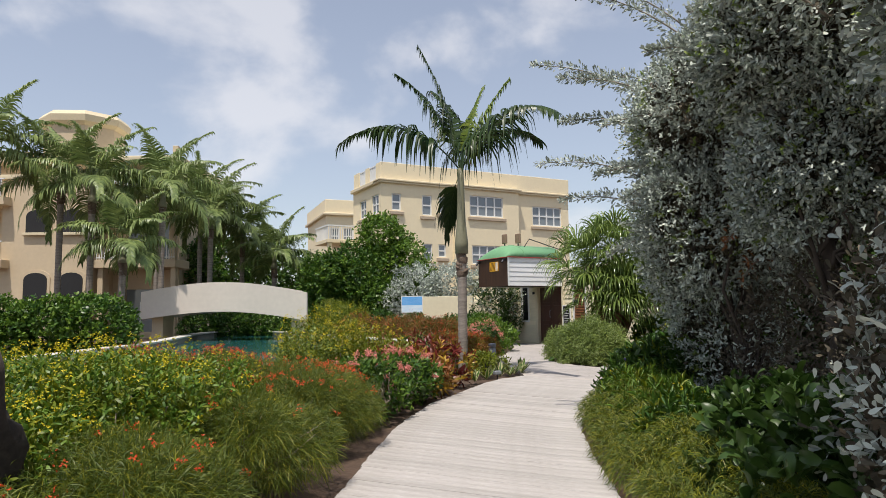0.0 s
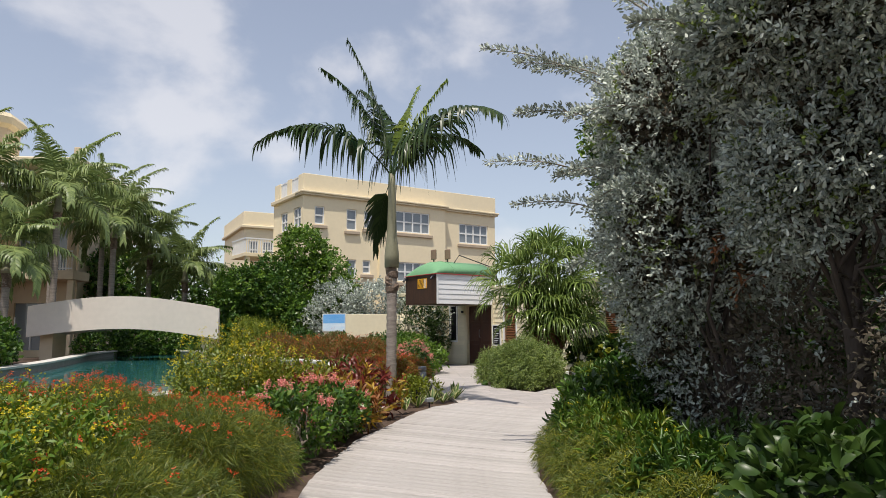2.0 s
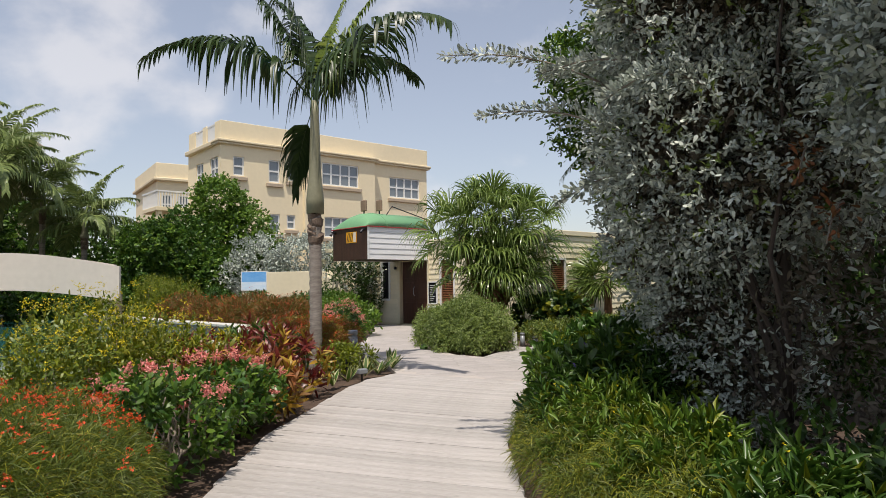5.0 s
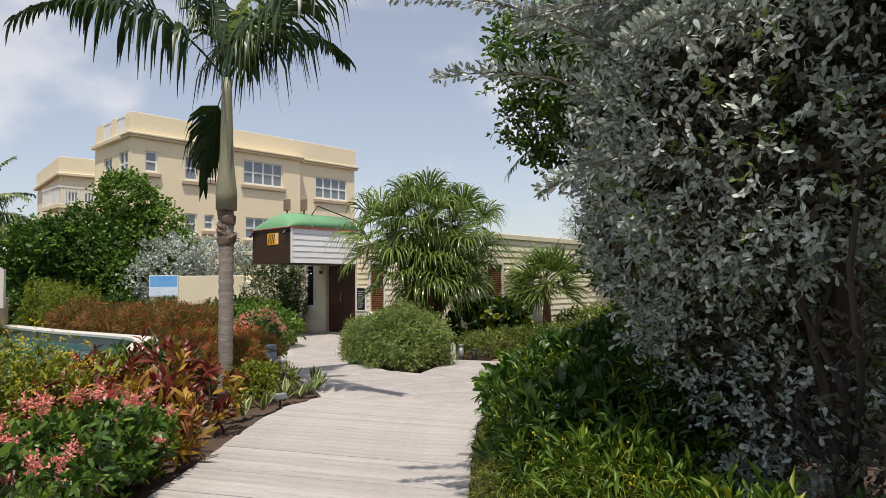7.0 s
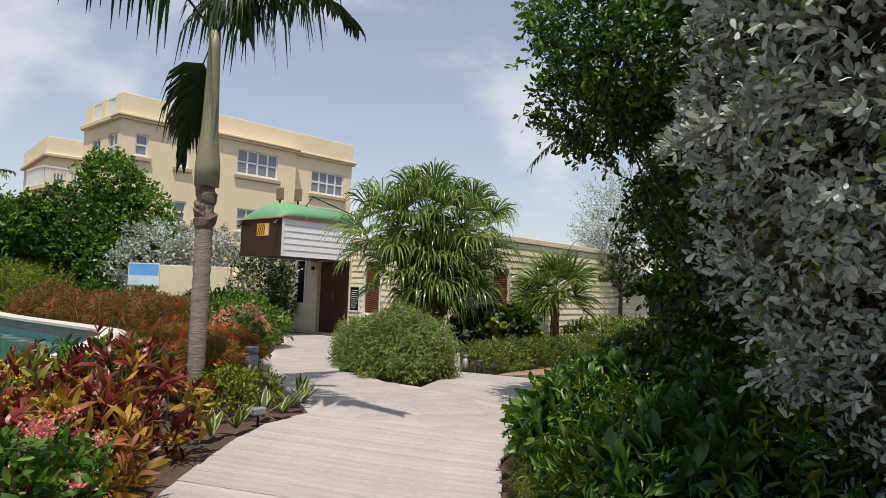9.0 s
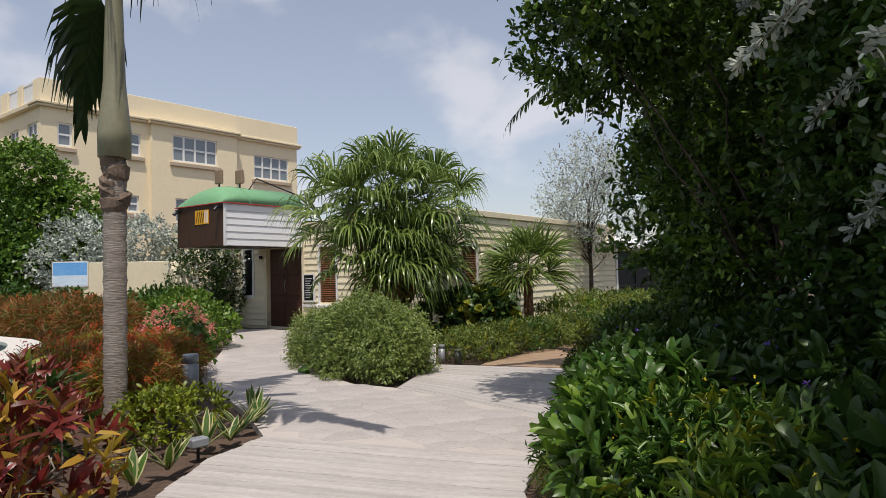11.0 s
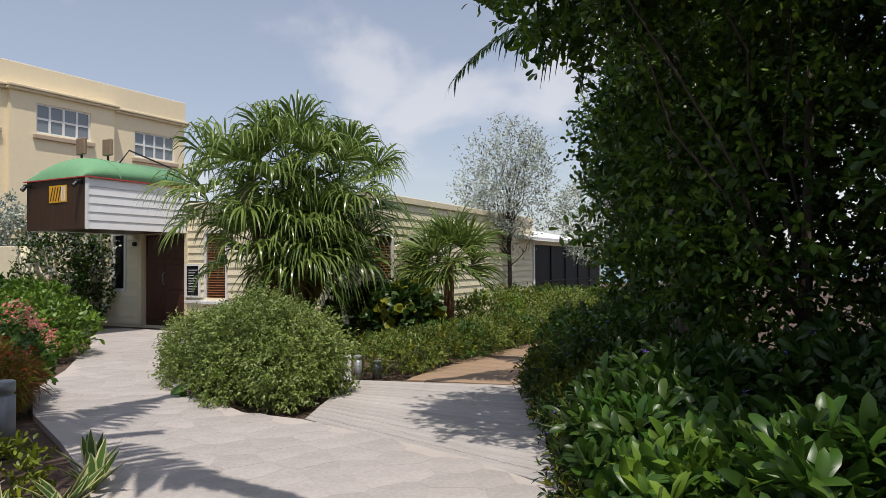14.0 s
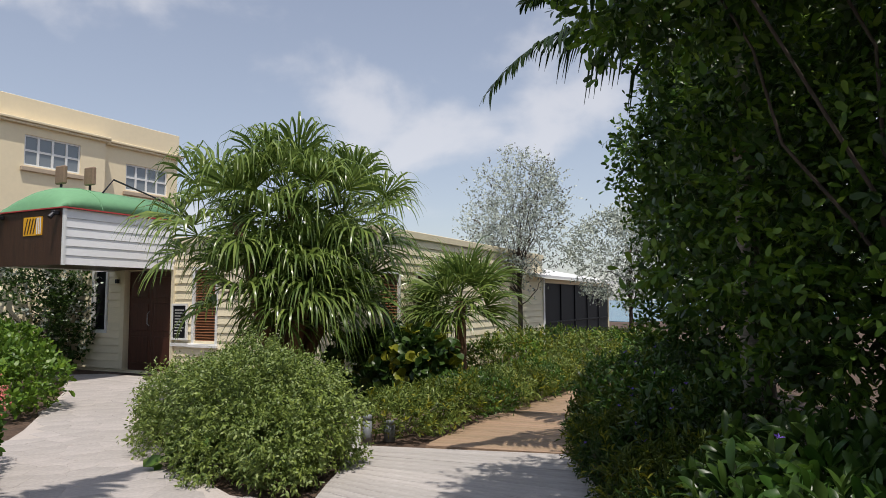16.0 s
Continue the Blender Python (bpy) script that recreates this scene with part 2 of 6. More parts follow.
def box_bm(x0, y0, z0, x1, y1, z1, bevel=0.0, bm=None):
    bm = bm or bmesh.new()
    made = bmesh.ops.create_cube(bm, size=1.0)["verts"]
    for v in made:
        v.co = Vector(((x0 + x1) / 2 + v.co.x * (x1 - x0), (y0 + y1) / 2 + v.co.y * (y1 - y0), (z0 + z1) / 2 + v.co.z * (z1 - z0)))
    if bevel:
        edges = {e for v in made for e in v.link_edges}
        bmesh.ops.bevel(bm, geom=list(edges), offset=bevel, segments=1, affect="EDGES")
    return bm


def prism_bm(points, z0, z1, bm=None):
    """An upright prism over a polygon in the plan."""
    bm = bm or bmesh.new()
    low = [bm.verts.new((x, y, z0)) for x, y in points]
    high = [bm.verts.new((x, y, z1)) for x, y in points]
    bm.faces.new(low[::-1])
    bm.faces.new(high)
    for i in range(len(points)):
        j = (i + 1) % len(points)
        bm.faces.new((low[i], low[j], high[j], high[i]))
    return bm


def tube_bm(points, radii, sides=8, bm=None):
    """A tapered tube along points."""
    bm = bm or bmesh.new()
    rings = []
    pts = [Vector(p) for p in points]
    for i, p in enumerate(pts):
        d = (pts[min(i + 1, len(pts) - 1)] - pts[max(i - 1, 0)]).normalized()
        a = d.cross(Vector((0.31, 0.95, 0.05)) if abs(d.y) < 0.9 else Vector((1, 0, 0))).normalized()
        b = d.cross(a)
        rings.append([bm.verts.new(p + (a * math.cos(k * math.tau / sides) + b * math.sin(k * math.tau / sides)) * radii[i]) for k in range(sides)])
    for r, s in zip(rings, rings[1:]):
        for k in range(sides):
            bm.faces.new((r[k], r[(k + 1) % sides], s[(k + 1) % sides], s[k]))
    bm.faces.new(rings[0][::-1])
    bm.faces.new(rings[-1])
    return bm


def cyl_bm(x, y, z0, z1, r, sides=16, bm=None):
    return tube_bm([(x, y, z0), (x, y, z1)], [r, r], sides, bm)


def wall_with_holes(x0, x1, z0, z1, y0, y1, holes):
    """A wall along x with rectangular openings through it. holes: (x0, z0, x1, z1)."""
    bm = bmesh.new()
    xs = sorted({x0, x1, *(h[0] for h in holes), *(h[2] for h in holes)})
    zs = sorted({z0, z1, *(h[1] for h in holes), *(h[3] for h in holes)})
    solid = {}
    for i in range(len(xs) - 1):
        for k in range(len(zs) - 1):
            cx, cz = (xs[i] + xs[i + 1]) / 2, (zs[k] + zs[k + 1]) / 2
            solid[i, k] = not any(h[0] < cx < h[2] and h[1] < cz < h[3] for h in holes)
    vs = {}

    def v(i, k, y):
        key = (i, k, y)
        if key not in vs:
            vs[key] = bm.verts.new((xs[i], y, zs[k]))
        return vs[key]

    for (i, k), s in solid.items():
        if not s:
            continue
        bm.faces.new((v(i, k, y0), v(i + 1, k, y0), v(i + 1, k + 1, y0), v(i, k + 1, y0)))
        bm.faces.new((v(i, k, y1), v(i, k + 1, y1), v(i + 1, k + 1, y1), v(i + 1, k, y1)))
        for di, dk, a, b in ((-1, 0, (i, k), (i, k + 1)), (1, 0, (i + 1, k), (i + 1, k + 1)), (0, -1, (i, k), (i + 1, k)), (0, 1, (i, k + 1), (i + 1, k + 1))):
            if not solid.get((i + di, k + dk), False):
                bm.faces.new((v(*a, y0), v(*b, y0), v(*b, y1), v(*a, y1)))
    return bm


# ---------- foliage ----------
def unit(a):
    return a / np.maximum(np.linalg.norm(a, axis=-1, keepdims=True), 1e-9)


def mesh_np(name, verts, faces_n, material, parent=None, label=""):
    """A mesh from arrays; faces_n is a list of (k, F x k) index arrays."""
    me = bpy.data.meshes.new(name)
    idx = np.concatenate([f.ravel() for f in faces_n]).astype(np.int32)
    sizes = np.concatenate([np.full(len(f), f.shape[1]) for f in faces_n]).astype(np.int32)
    me.vertices.add(len(verts))
    me.vertices.foreach_set("co", np.asarray(verts, np.float32).ravel())
    me.loops.add(len(idx))
    me.loops.foreach_set("vertex_index", idx)
    me.polygons.add(len(sizes))
    starts = np.concatenate([[0], np.cumsum(sizes)[:-1]]).astype(np.int32)
    me.polygons.foreach_set("loop_start", starts)
    me.update(calc_edges=True)
    me.validate()
    return link_mesh(name, me, material, parent, label)


def leaves(name, at, along, normal, length, width, material, parent=None, label="", shape="oval", droop=0.15):
    """Many leaves as real blades: at (N x 3), their direction, facing, length and width."""
    n = len(at)
    along = unit(along)
    side = unit(np.cross(along, normal))
    up = np.cross(side, along)
    L, W = np.asarray(length).reshape(-1, 1) * np.ones((n, 1)), np.asarray(width).reshape(-1, 1) * np.ones((n, 1))
    if shape == "kite":
        v = np.stack([at, at + along * L * 0.5 + side * W * 0.5 + up * L * 0.06, at + along * L - up * L * droop, at + along * L * 0.5 - side * W * 0.5 + up * L * 0.06], 1)
        base = np.arange(n)[:, None] * 4
        faces = [np.concatenate([base + [0, 1, 2], base + [0, 2, 3]])]
    elif shape == "broad":
        rows = [at]
        for f, w, z in ((0.22, 0.30, 0.03), (0.48, 0.44, 0.05), (0.72, 0.50, 0.03), (0.90, 0.34, -0.03)):
            c = at + along * L * f + up * L * (z - droop * f * f)
            rows += [c + side * W * w + up * W * 0.16, c, c - side * W * w + up * W * 0.16]
        rows.append(at + along * L * 0.985 - up * L * (droop + 0.06))
        v = np.stack(rows, 1)
        base = np.arange(n)[:, None] * 14
        quads = [base + [1 + 3 * k + j, 4 + 3 * k + j, 5 + 3 * k + j, 2 + 3 * k + j] for k in range(3) for j in range(2)]
        faces = [np.concatenate([base + [0, 1, 2], base + [0, 2, 3], base + [10, 13, 11], base + [11, 13, 12]]), np.concatenate(quads)]
    else:
        a, b = (0.35, 0.74) if shape == "oval" else (0.40, 0.76)
        wa, wb = (0.48, 0.42) if shape == "oval" else (0.36, 0.50)
        mid = at + along * L * a + up * L * 0.05
        far = at + along * L * b - up * L * droop * 0.4
        end = at + along * L - up * L * droop
        if shape == "oval":
            v = np.stack([at, mid + side * W * wa, mid - side * W * wa, far + side * W * wb, far - side * W * wb, end], 1)
            base = np.arange(n)[:, None] * 6
            faces = [np.concatenate([base + [0, 1, 2], base + [3, 5, 4]]), base + [1, 3, 4, 2]]
        else:
            v = np.stack([at, mid + side * W * wa, mid - side * W * wa, far + side * W * wb, far - side * W * wb, end + side * W * 0.24, end - side * W * 0.24], 1)
            base = np.arange(n)[:, None] * 7
            faces = [base + [0, 1, 2], np.concatenate([base + [1, 3, 4, 2], base + [3, 5, 6, 4]])]
    return mesh_np(name, v.reshape(-1, 3), faces, material, parent, label)


def rough_dirs(rng, n):
    d = rng.normal(size=(n, 3))
    return unit(d)


def lump(p, seed, scale, amount):
    """A smooth uneven factor over points."""
    s = np.zeros(len(p))
    r = np.random.RandomState(seed)
    for k in range(7):
        w = r.normal(size=3) * scale * (1 + 0.55 * k)
        s += np.sin(p @ w + r.uniform(0, 6.28)) / (1 + 0.55 * k)
    return 1 + amount * s / 2.2


def twigs_on(rng, lobes, n, shell=0.55, seed=1, lumpy=0.22, floor=0.03):
    """Twig roots and outward directions over a set of lobes (cx, cy, cz, rx, ry, rz)."""
    lobes = np.array(lobes, float)
    wgt = (lobes[:, 3] * lobes[:, 4] * lobes[:, 5]) ** (2 / 3)
    pick = rng.choice(len(lobes), n, p=wgt / wgt.sum())
    d = rough_dirs(rng, n)
    c, r = lobes[pick, :3], lobes[pick, 3:]
    depth = 1 - shell * rng.power(0.55, n) * rng.uniform(0, 1, n)
    p = c + d * r * depth[:, None] * lump(d * r + c, seed, 2.2, lumpy)[:, None]
    out = unit(d / r)
    keep = p[:, 2] > floor
    return p[keep], out[keep]


def foliage(name, rng, lobes, n_twigs, per_twig, twig, leaf, material, parent, shape="oval", up=0.35, shell=0.55, seed=1,
            lumpy=0.22, spread=0.9, droop=0.15, size_var=0.3, label="", face_up=0.6):
    """A crown: twigs over lobes, each with leaves set round it. twig: its length; leaf: (length, width)."""
    p, out = twigs_on(rng, lobes, n_twigs, shell, seed, lumpy)
    d = unit(out + rng.normal(size=p.shape) * 0.55 + np.array([0, 0, up]))
    n = len(p)
    k = per_twig
    f = np.tile(np.linspace(0.1, 1.0, k), n)
    P = np.repeat(p, k, 0) + np.repeat(d, k, 0) * (f * twig)[:, None] * rng.uniform(0.6, 1.1, n * k)[:, None]
    a = unit(np.repeat(d, k, 0) * 0.8 + rng.normal(size=(n * k, 3)) * spread + np.array([0, 0, up * 0.4]))
    nrm = unit(rng.normal(size=(n * k, 3)) + np.array([0, 0, face_up * 1.6]) + np.repeat(out, k, 0) * face_up)
    s = rng.uniform(1 - size_var, 1 + size_var, n * k)
    keep = P[:, 2] > 0.015
    return leaves(name, P[keep], a[keep], nrm[keep], (leaf[0] * s)[keep], (leaf[1] * s)[keep], material, parent, label, shape, droop)


def wisps(name, rng, lobes, n, length, width, material, parent, up=0.5, shell=0.7, seed=1, lumpy=0.22, droop=0.5):
    """Hair-fine arching stems, each a thin curved strip."""
    p, out = twigs_on(rng, lobes, n, shell, seed, lumpy)
    n = len(p)
    d = unit(out * 0.6 + rng.normal(size=(n, 3)) * 0.55 + np.array([0, 0, up]))
    side = unit(np.cross(d, rng.normal(size=(n, 3))))
    ln = (length * rng.uniform(0.55, 1.25, n))[:, None]
    dr = (droop * rng.uniform(0.4, 1.5, n))[:, None]
    cols = []
    for f, w in ((0, 0.7), (0.35, 1.0), (0.7, 0.9), (1.0, 0.25)):
        c = p + d * ln * f - np.array([0, 0, 1.0]) * ln * dr * f * f
        c[:, 2] = np.maximum(c[:, 2], 0.01)
        cols += [c - side * width * w * 0.5, c + side * width * w * 0.5]
    v = np.stack(cols, 1).reshape(-1, 3)
    q = np.arange(n)[:, None] * 8
    return mesh_np(name, v, [np.concatenate([q + [0, 1, 3, 2], q + [2, 3, 5, 4], q + [4, 5, 7, 6]])], material, parent)


def wispy_shrub(name, label, category, lobes, seed, sorts, length=0.32, width=0.005, bloom=None, group="", droop=0.5, up=0.5, n_stems=8):
    """A mound of hair-fine stems in several tints; sorts: (part name, material, count)."""
    rng = np.random.RandomState(seed)
    L = np.array(lobes, float)
    cx, cy = float(np.mean(L[:, 0])), float(np.mean(L[:, 1]))
    top = empty(name, label, category, pose(cx, cy, 0), group)
    L[:, 0] -= cx
    L[:, 1] -= cy
    tips = [tuple(L[k % len(L), :3] + rng.normal(size=3) * L[k % len(L), 3:] * 0.3) for k in range(n_stems)]
    stems("branchwork", rng, (0, 0, 0), [(t[0], t[1], max(t[2], 0.1)) for t in tips], 0.010, 0.004, M_TWIG, top, bend=0.05)
    for nm, m, count in sorts:
        wisps(nm, rng, L, count, length, width, m, top, up, 0.75, seed, 0.25, droop)
    if bloom:
        flowers_on("blossom", rng, L, bloom[1], bloom[2], bloom[0], top, seed=seed, cluster=bloom[3], lumpy=0.25, push=length * 0.5)
    return top


def flowers_on(name, rng, lobes, n, size, material, parent, petals=4, push=0.12, seed=1, cluster=1, lumpy=0.22):
    """Blossoms: little stars of petals over the upper skin of the lobes."""
    p, out = twigs_on(rng, lobes, n * 3, 0.06, seed, lumpy)
    sel = np.argsort(-(out[:, 2] + rng.uniform(-0.6, 0.6, len(out))))[:n]
    p, out = p[sel] + out[sel] * push + np.array([0, 0, push * 0.5]), out[sel]
    p = np.repeat(p, cluster, 0) + rng.normal(size=(len(p) * cluster, 3)) * size * (1.3 if cluster > 1 else 0.2)
    out = np.repeat(out, cluster, 0)
    m = len(p)
    a = unit(np.repeat(out, petals, 0) * 0.5 + rough_dirs(rng, m * petals) + np.array([0, 0, 0.25]))
    nrm = unit(np.repeat(out, petals, 0) + rng.normal(size=(m * petals, 3)) * 0.4)
    return leaves(name, np.repeat(p, petals, 0), a, nrm, size * rng.uniform(0.7, 1.2, m * petals), size * 0.6, material, parent, "", "kite", 0.1)


def stems(name, rng, base, tips, r0, r1, material, parent, bend=0.15, sides=5):
    """Several limbs from about one base to tips, joined as one woody part."""
    bm = bmesh.new()
    for t in tips:
        a = Vector(base) + Vector((rng.normal() * r0 * 1.5, rng.normal() * r0 * 1.5, 0))
        b = Vector(t)
        pts = [a.lerp(b, k / 5) + Vector((rng.normal(), rng.normal(), 0)) * bend * math.sin(k / 5 * 3.14) for k in range(6)]
        tube_bm(pts, [r0 + (r1 - r0) * k / 5 for k in range(6)], sides, bm)
    return part(name, bm, material, parent, smooth=True)


def shrub(name, label, category, lobes, seed, material, n_twigs=500, per=6, twig=0.14, leaf=(0.05, 0.025), shape="oval",
          bloom=None, up=0.35, group="", spread=0.9, droop=0.15, lumpy=0.22, shell=0.55, mix=None, face_up=0.6, n_stems=7):
    """A bush: stems, leaves and, where it blooms, flowers. bloom: (material, count, size, cluster). mix: (material, share) of other leaves."""
    rng = np.random.RandomState(seed)
    L = np.array(lobes, float)
    cx, cy = float(np.mean(L[:, 0])), float(np.mean(L[:, 1]))
    top = empty(name, label, category, pose(cx, cy, 0), group)
    L[:, 0] -= cx
    L[:, 1] -= cy
    tips = [tuple(L[k % len(L), :3] + rng.normal(size=3) * L[k % len(L), 3:] * 0.3) for k in range(n_stems)]
    stems("branchwork", rng, (0, 0, 0), [(t[0], t[1], max(t[2], 0.1)) for t in tips], 0.014, 0.005, M_TWIG, top, bend=0.05)
    share = mix[1] if mix else 0.0
    foliage("foliage", rng, L, int(n_twigs * (1 - share)), per, twig, leaf, material, top, shape, up, shell, seed, lumpy, spread, droop, face_up=face_up)
    if mix:
        foliage("coloured_foliage", rng, L, int(n_twigs * share), per, twig, leaf, mix[0], top, shape, up, shell * 0.6, seed, lumpy, spread, droop, face_up=face_up)
    if bloom:
        flowers_on("blossom", rng, L, bloom[1], bloom[2], bloom[0], top, seed=seed, cluster=bloom[3], lumpy=lumpy, push=twig * 0.85)
    return top


# ---------- palms ----------
def frond_mesh(rng, length, n_leaf, leaf_len, leaf_w, arch, rise, twist=0.0, v_angle=0.2, hang=0.5):
    """A feather frond along +x from the origin, arching down; returns rachis points, and leaf arrays."""
    t = np.linspace(0, 1, 14)
    ang = rise - arch * t ** 1.3
    step = length / 13
    x = np.concatenate([[0], np.cumsum(np.cos(ang[:-1]) * step)])
    z = np.concatenate([[0], np.cumsum(np.sin(ang[:-1]) * step)])
    pts = np.stack([x, np.zeros(14) + twist * t ** 2, z], 1)
    s = np.linspace(0.24, 0.99, n_leaf)
    P = np.stack([np.interp(s, t, pts[:, k]) for k in range(3)], 1)
    a = np.interp(s, t, ang)
    fwd = np.stack([np.cos(a), np.zeros(n_leaf), np.sin(a)], 1)
    upv = np.stack([-np.sin(a), np.zeros(n_leaf), np.cos(a)], 1)
    V, F4, off = [], [], 0
    for sgn in (1, -1):
        sidev = np.array([0, sgn, 0.0])
        lean = 0.25 + 0.75 * s
        d = unit(fwd * lean[:, None] * 0.8 + sidev * (1.1 - 0.45 * s)[:, None] + upv * v_angle + rng.normal(size=(n_leaf, 3)) * 0.10)
        ln = leaf_len * np.sin(np.clip(0.25 + s * 0.98, 0, 1) * 3.14159 * 0.86 + 0.25).clip(0.22, 1) * rng.uniform(0.85, 1.1, n_leaf)
        wdir = unit(np.cross(d, upv))
        g = np.array([0, 0, -1.0])
        h = (hang * rng.uniform(0.6, 1.5, n_leaf))[:, None]
        c0, c1 = P, P + d * ln[:, None] * 0.42 + g * ln[:, None] * 0.07 * h
        c2 = P + d * ln[:, None] * 0.70 + g * ln[:, None] * 0.34 * h
        c3 = P + d * ln[:, None] * 0.80 + g * ln[:, None] * 0.72 * h
        w = leaf_w
        v = np.stack([c0 - wdir * w * 0.3, c0 + wdir * w * 0.3, c1 - wdir * w * 0.5, c1 + wdir * w * 0.5, c2 - wdir * w * 0.38, c2 + wdir * w * 0.38, c3 - wdir * w * 0.05, c3 + wdir * w * 0.05], 1).reshape(-1, 3)
        b = np.arange(n_leaf)[:, None] * 8 + off
        F4 += [b + [0, 1, 3, 2], b + [2, 3, 5, 4], b + [4, 5, 7, 6]]
        V.append(v)
        off += n_leaf * 8
    # rachis as a thin four-sided rod
    r = np.linspace(0.018, 0.004, 14) * (length / 2.2)
    ring = np.stack([pts + np.stack([np.zeros(14), r, np.zeros(14)], 1), pts + np.stack([np.zeros(14), np.zeros(14), r], 1), pts - np.stack([np.zeros(14), r, np.zeros(14)], 1), pts - np.stack([np.zeros(14), np.zeros(14), r], 1)], 1).reshape(-1, 3)
    V.append(ring)
    q = np.arange(13)[:, None] * 4 + off
    for k in range(4):
        j = (k + 1) % 4
        F4.append(q + [k, j, 4 + j, 4 + k])
    return np.concatenate(V), [np.concatenate(F4)]


def feather_palm(x, y, height, seed, label, fronds=13, length=2.2, r=0.10, n_leaf=44, leaf_len=0.55, leaf_w=0.05, lean=(0, 0), shaft=0.9, specs=None, group="palms by the pool", hang=0.5, z0=0.0, leaf=None):
    rng = np.random.RandomState(seed)
    top = empty("palm_tree", label, "palm tree", pose(x, y, z0), group)
    th = height - shaft
    rad = []
    m = int(th / 0.07)
    tp = []
    for k in range(m + 1):
        f = k / m
        tp.append((lean[0] * (f * th / height) ** 1.5, lean[1] * (f * th / height) ** 1.5, th * f))
        rad.append(r * (1.0 + 0.30 * max(0, 1 - f * 9)) * (1.0 if k % 2 else 0.91))
    part("trunk", tube_bm(tp, rad, 12), M_PALMTRUNK, top, "ringed grey trunk", True)
    nz = th
    ring = bmesh.new()
    nx_, ny_ = lean[0] * (nz / height) ** 1.5, lean[1] * (nz / height) ** 1.5
    for k in range(7):
        zz = nz - 0.02 - k * 0.07 + rng.uniform(-0.015, 0.015)
        ox, oy, tilt = rng.uniform(-0.018, 0.018), rng.uniform(-0.018, 0.018), rng.uniform(-0.03, 0.03)
        tube_bm([(nx_, ny_, zz - 0.035), (nx_ + ox, ny_ + oy, zz + tilt * 0.3), (nx_ + ox * 1.5, ny_ + oy, zz + 0.02), (nx_, ny_, zz + 0.03)], [r * 1.0, r * rng.uniform(1.08, 1.2), r * rng.uniform(1.15, 1.34), r * 1.0], 9, ring)
    part("leaf_scar_collar", ring, M_COLLAR, top, "brown shaggy collar of old leaf bases")
    cs = []
    crs = []
    for k in range(9):
        f = k / 8
        zz = th + shaft * f
        cs.append((lean[0] * (zz / height) ** 1.5, lean[1] * (zz / height) ** 1.5, zz))
        crs.append(r * (1.12 + 0.34 * math.sin(min(f * 2.4 + 0.25, 1) * 3.14) - 0.50 * f))
    part("crownshaft", tube_bm(cs, crs, 12), M_CROWNSHAFT, top, "smooth olive crownshaft", True)
    tip = Vector((lean[0], lean[1], height - 0.05))
    if specs is None:
        specs = []
        for k in range(fronds):
            f = k / fronds
            specs.append((k * 137.5 + rng.uniform(-15, 15), 1.25 - 1.45 * f + rng.uniform(-0.1, 0.1), 1.0 + 0.75 * f + rng.uniform(-0.15, 0.15), 1.0, False))
    for az, rise, arch, scale, young in specs:
        v, f = frond_mesh(rng, length * scale * rng.uniform(0.92, 1.05), n_leaf, leaf_len * min(1.0, 0.25 + scale * 0.8), leaf_w, arch, rise, twist=rng.uniform(-0.2, 0.2), hang=hang)
        ob = mesh_np("frond", v, f, L_PALM_Y if young else (leaf or L_PALM), top, "young yellow-green frond" if young else "")
        ob.matrix_basis = Matrix.Translation(tip) @ Matrix.Rotation(radians(az), 4, "Z")
    return top


def fan_mesh(rng, turn, radius, blades, width, droop):
    """A fan leaf turned by a matrix: folded blades spreading about its +x, each arching over towards its tip."""
    q = np.array(turn)
    a = np.linspace(-1.75, 1.75, blades) + rng.normal(size=blades) * 0.035
    ln = radius * (0.74 + 0.26 * np.cos(a * 0.8)) * rng.uniform(0.9, 1.07, blades)
    d = unit(np.stack([np.cos(a), np.sin(a), 0.40 * np.abs(np.sin(a)) + rng.normal(size=blades) * 0.06], 1)) @ q.T
    sd = np.stack([-np.sin(a), np.cos(a), 0.35 * (np.arange(blades) % 2 * 2 - 1)], 1) @ q.T
    bend = droop * rng.uniform(0.65, 1.35, blades)
    c = d * (ln * 0.02)[:, None]
    cols, last = [], 0.02
    for f, w in ((0.02, 0.22), (0.28, 0.75), (0.48, 1.0), (0.64, 0.72), (0.78, 0.48), (0.90, 0.30), (1.0, 0.06)):
        mid = (f + last) / 2
        step = unit(d + np.array([0, 0, -1.0]) * (bend * max(mid - 0.42, 0.0) ** 1.3 * 4.4)[:, None])
        c = c + step * (ln * (f - last))[:, None]
        last = f
        cols += [c - sd * width * w * 0.5, c + sd * width * w * 0.5]
    v = np.stack(cols, 1).reshape(-1, 3)
    b = np.arange(blades)[:, None] * 14
    return v, [np.concatenate([b + [2 * k, 2 * k + 1, 2 * k + 3, 2 * k + 2] for k in range(6)])]


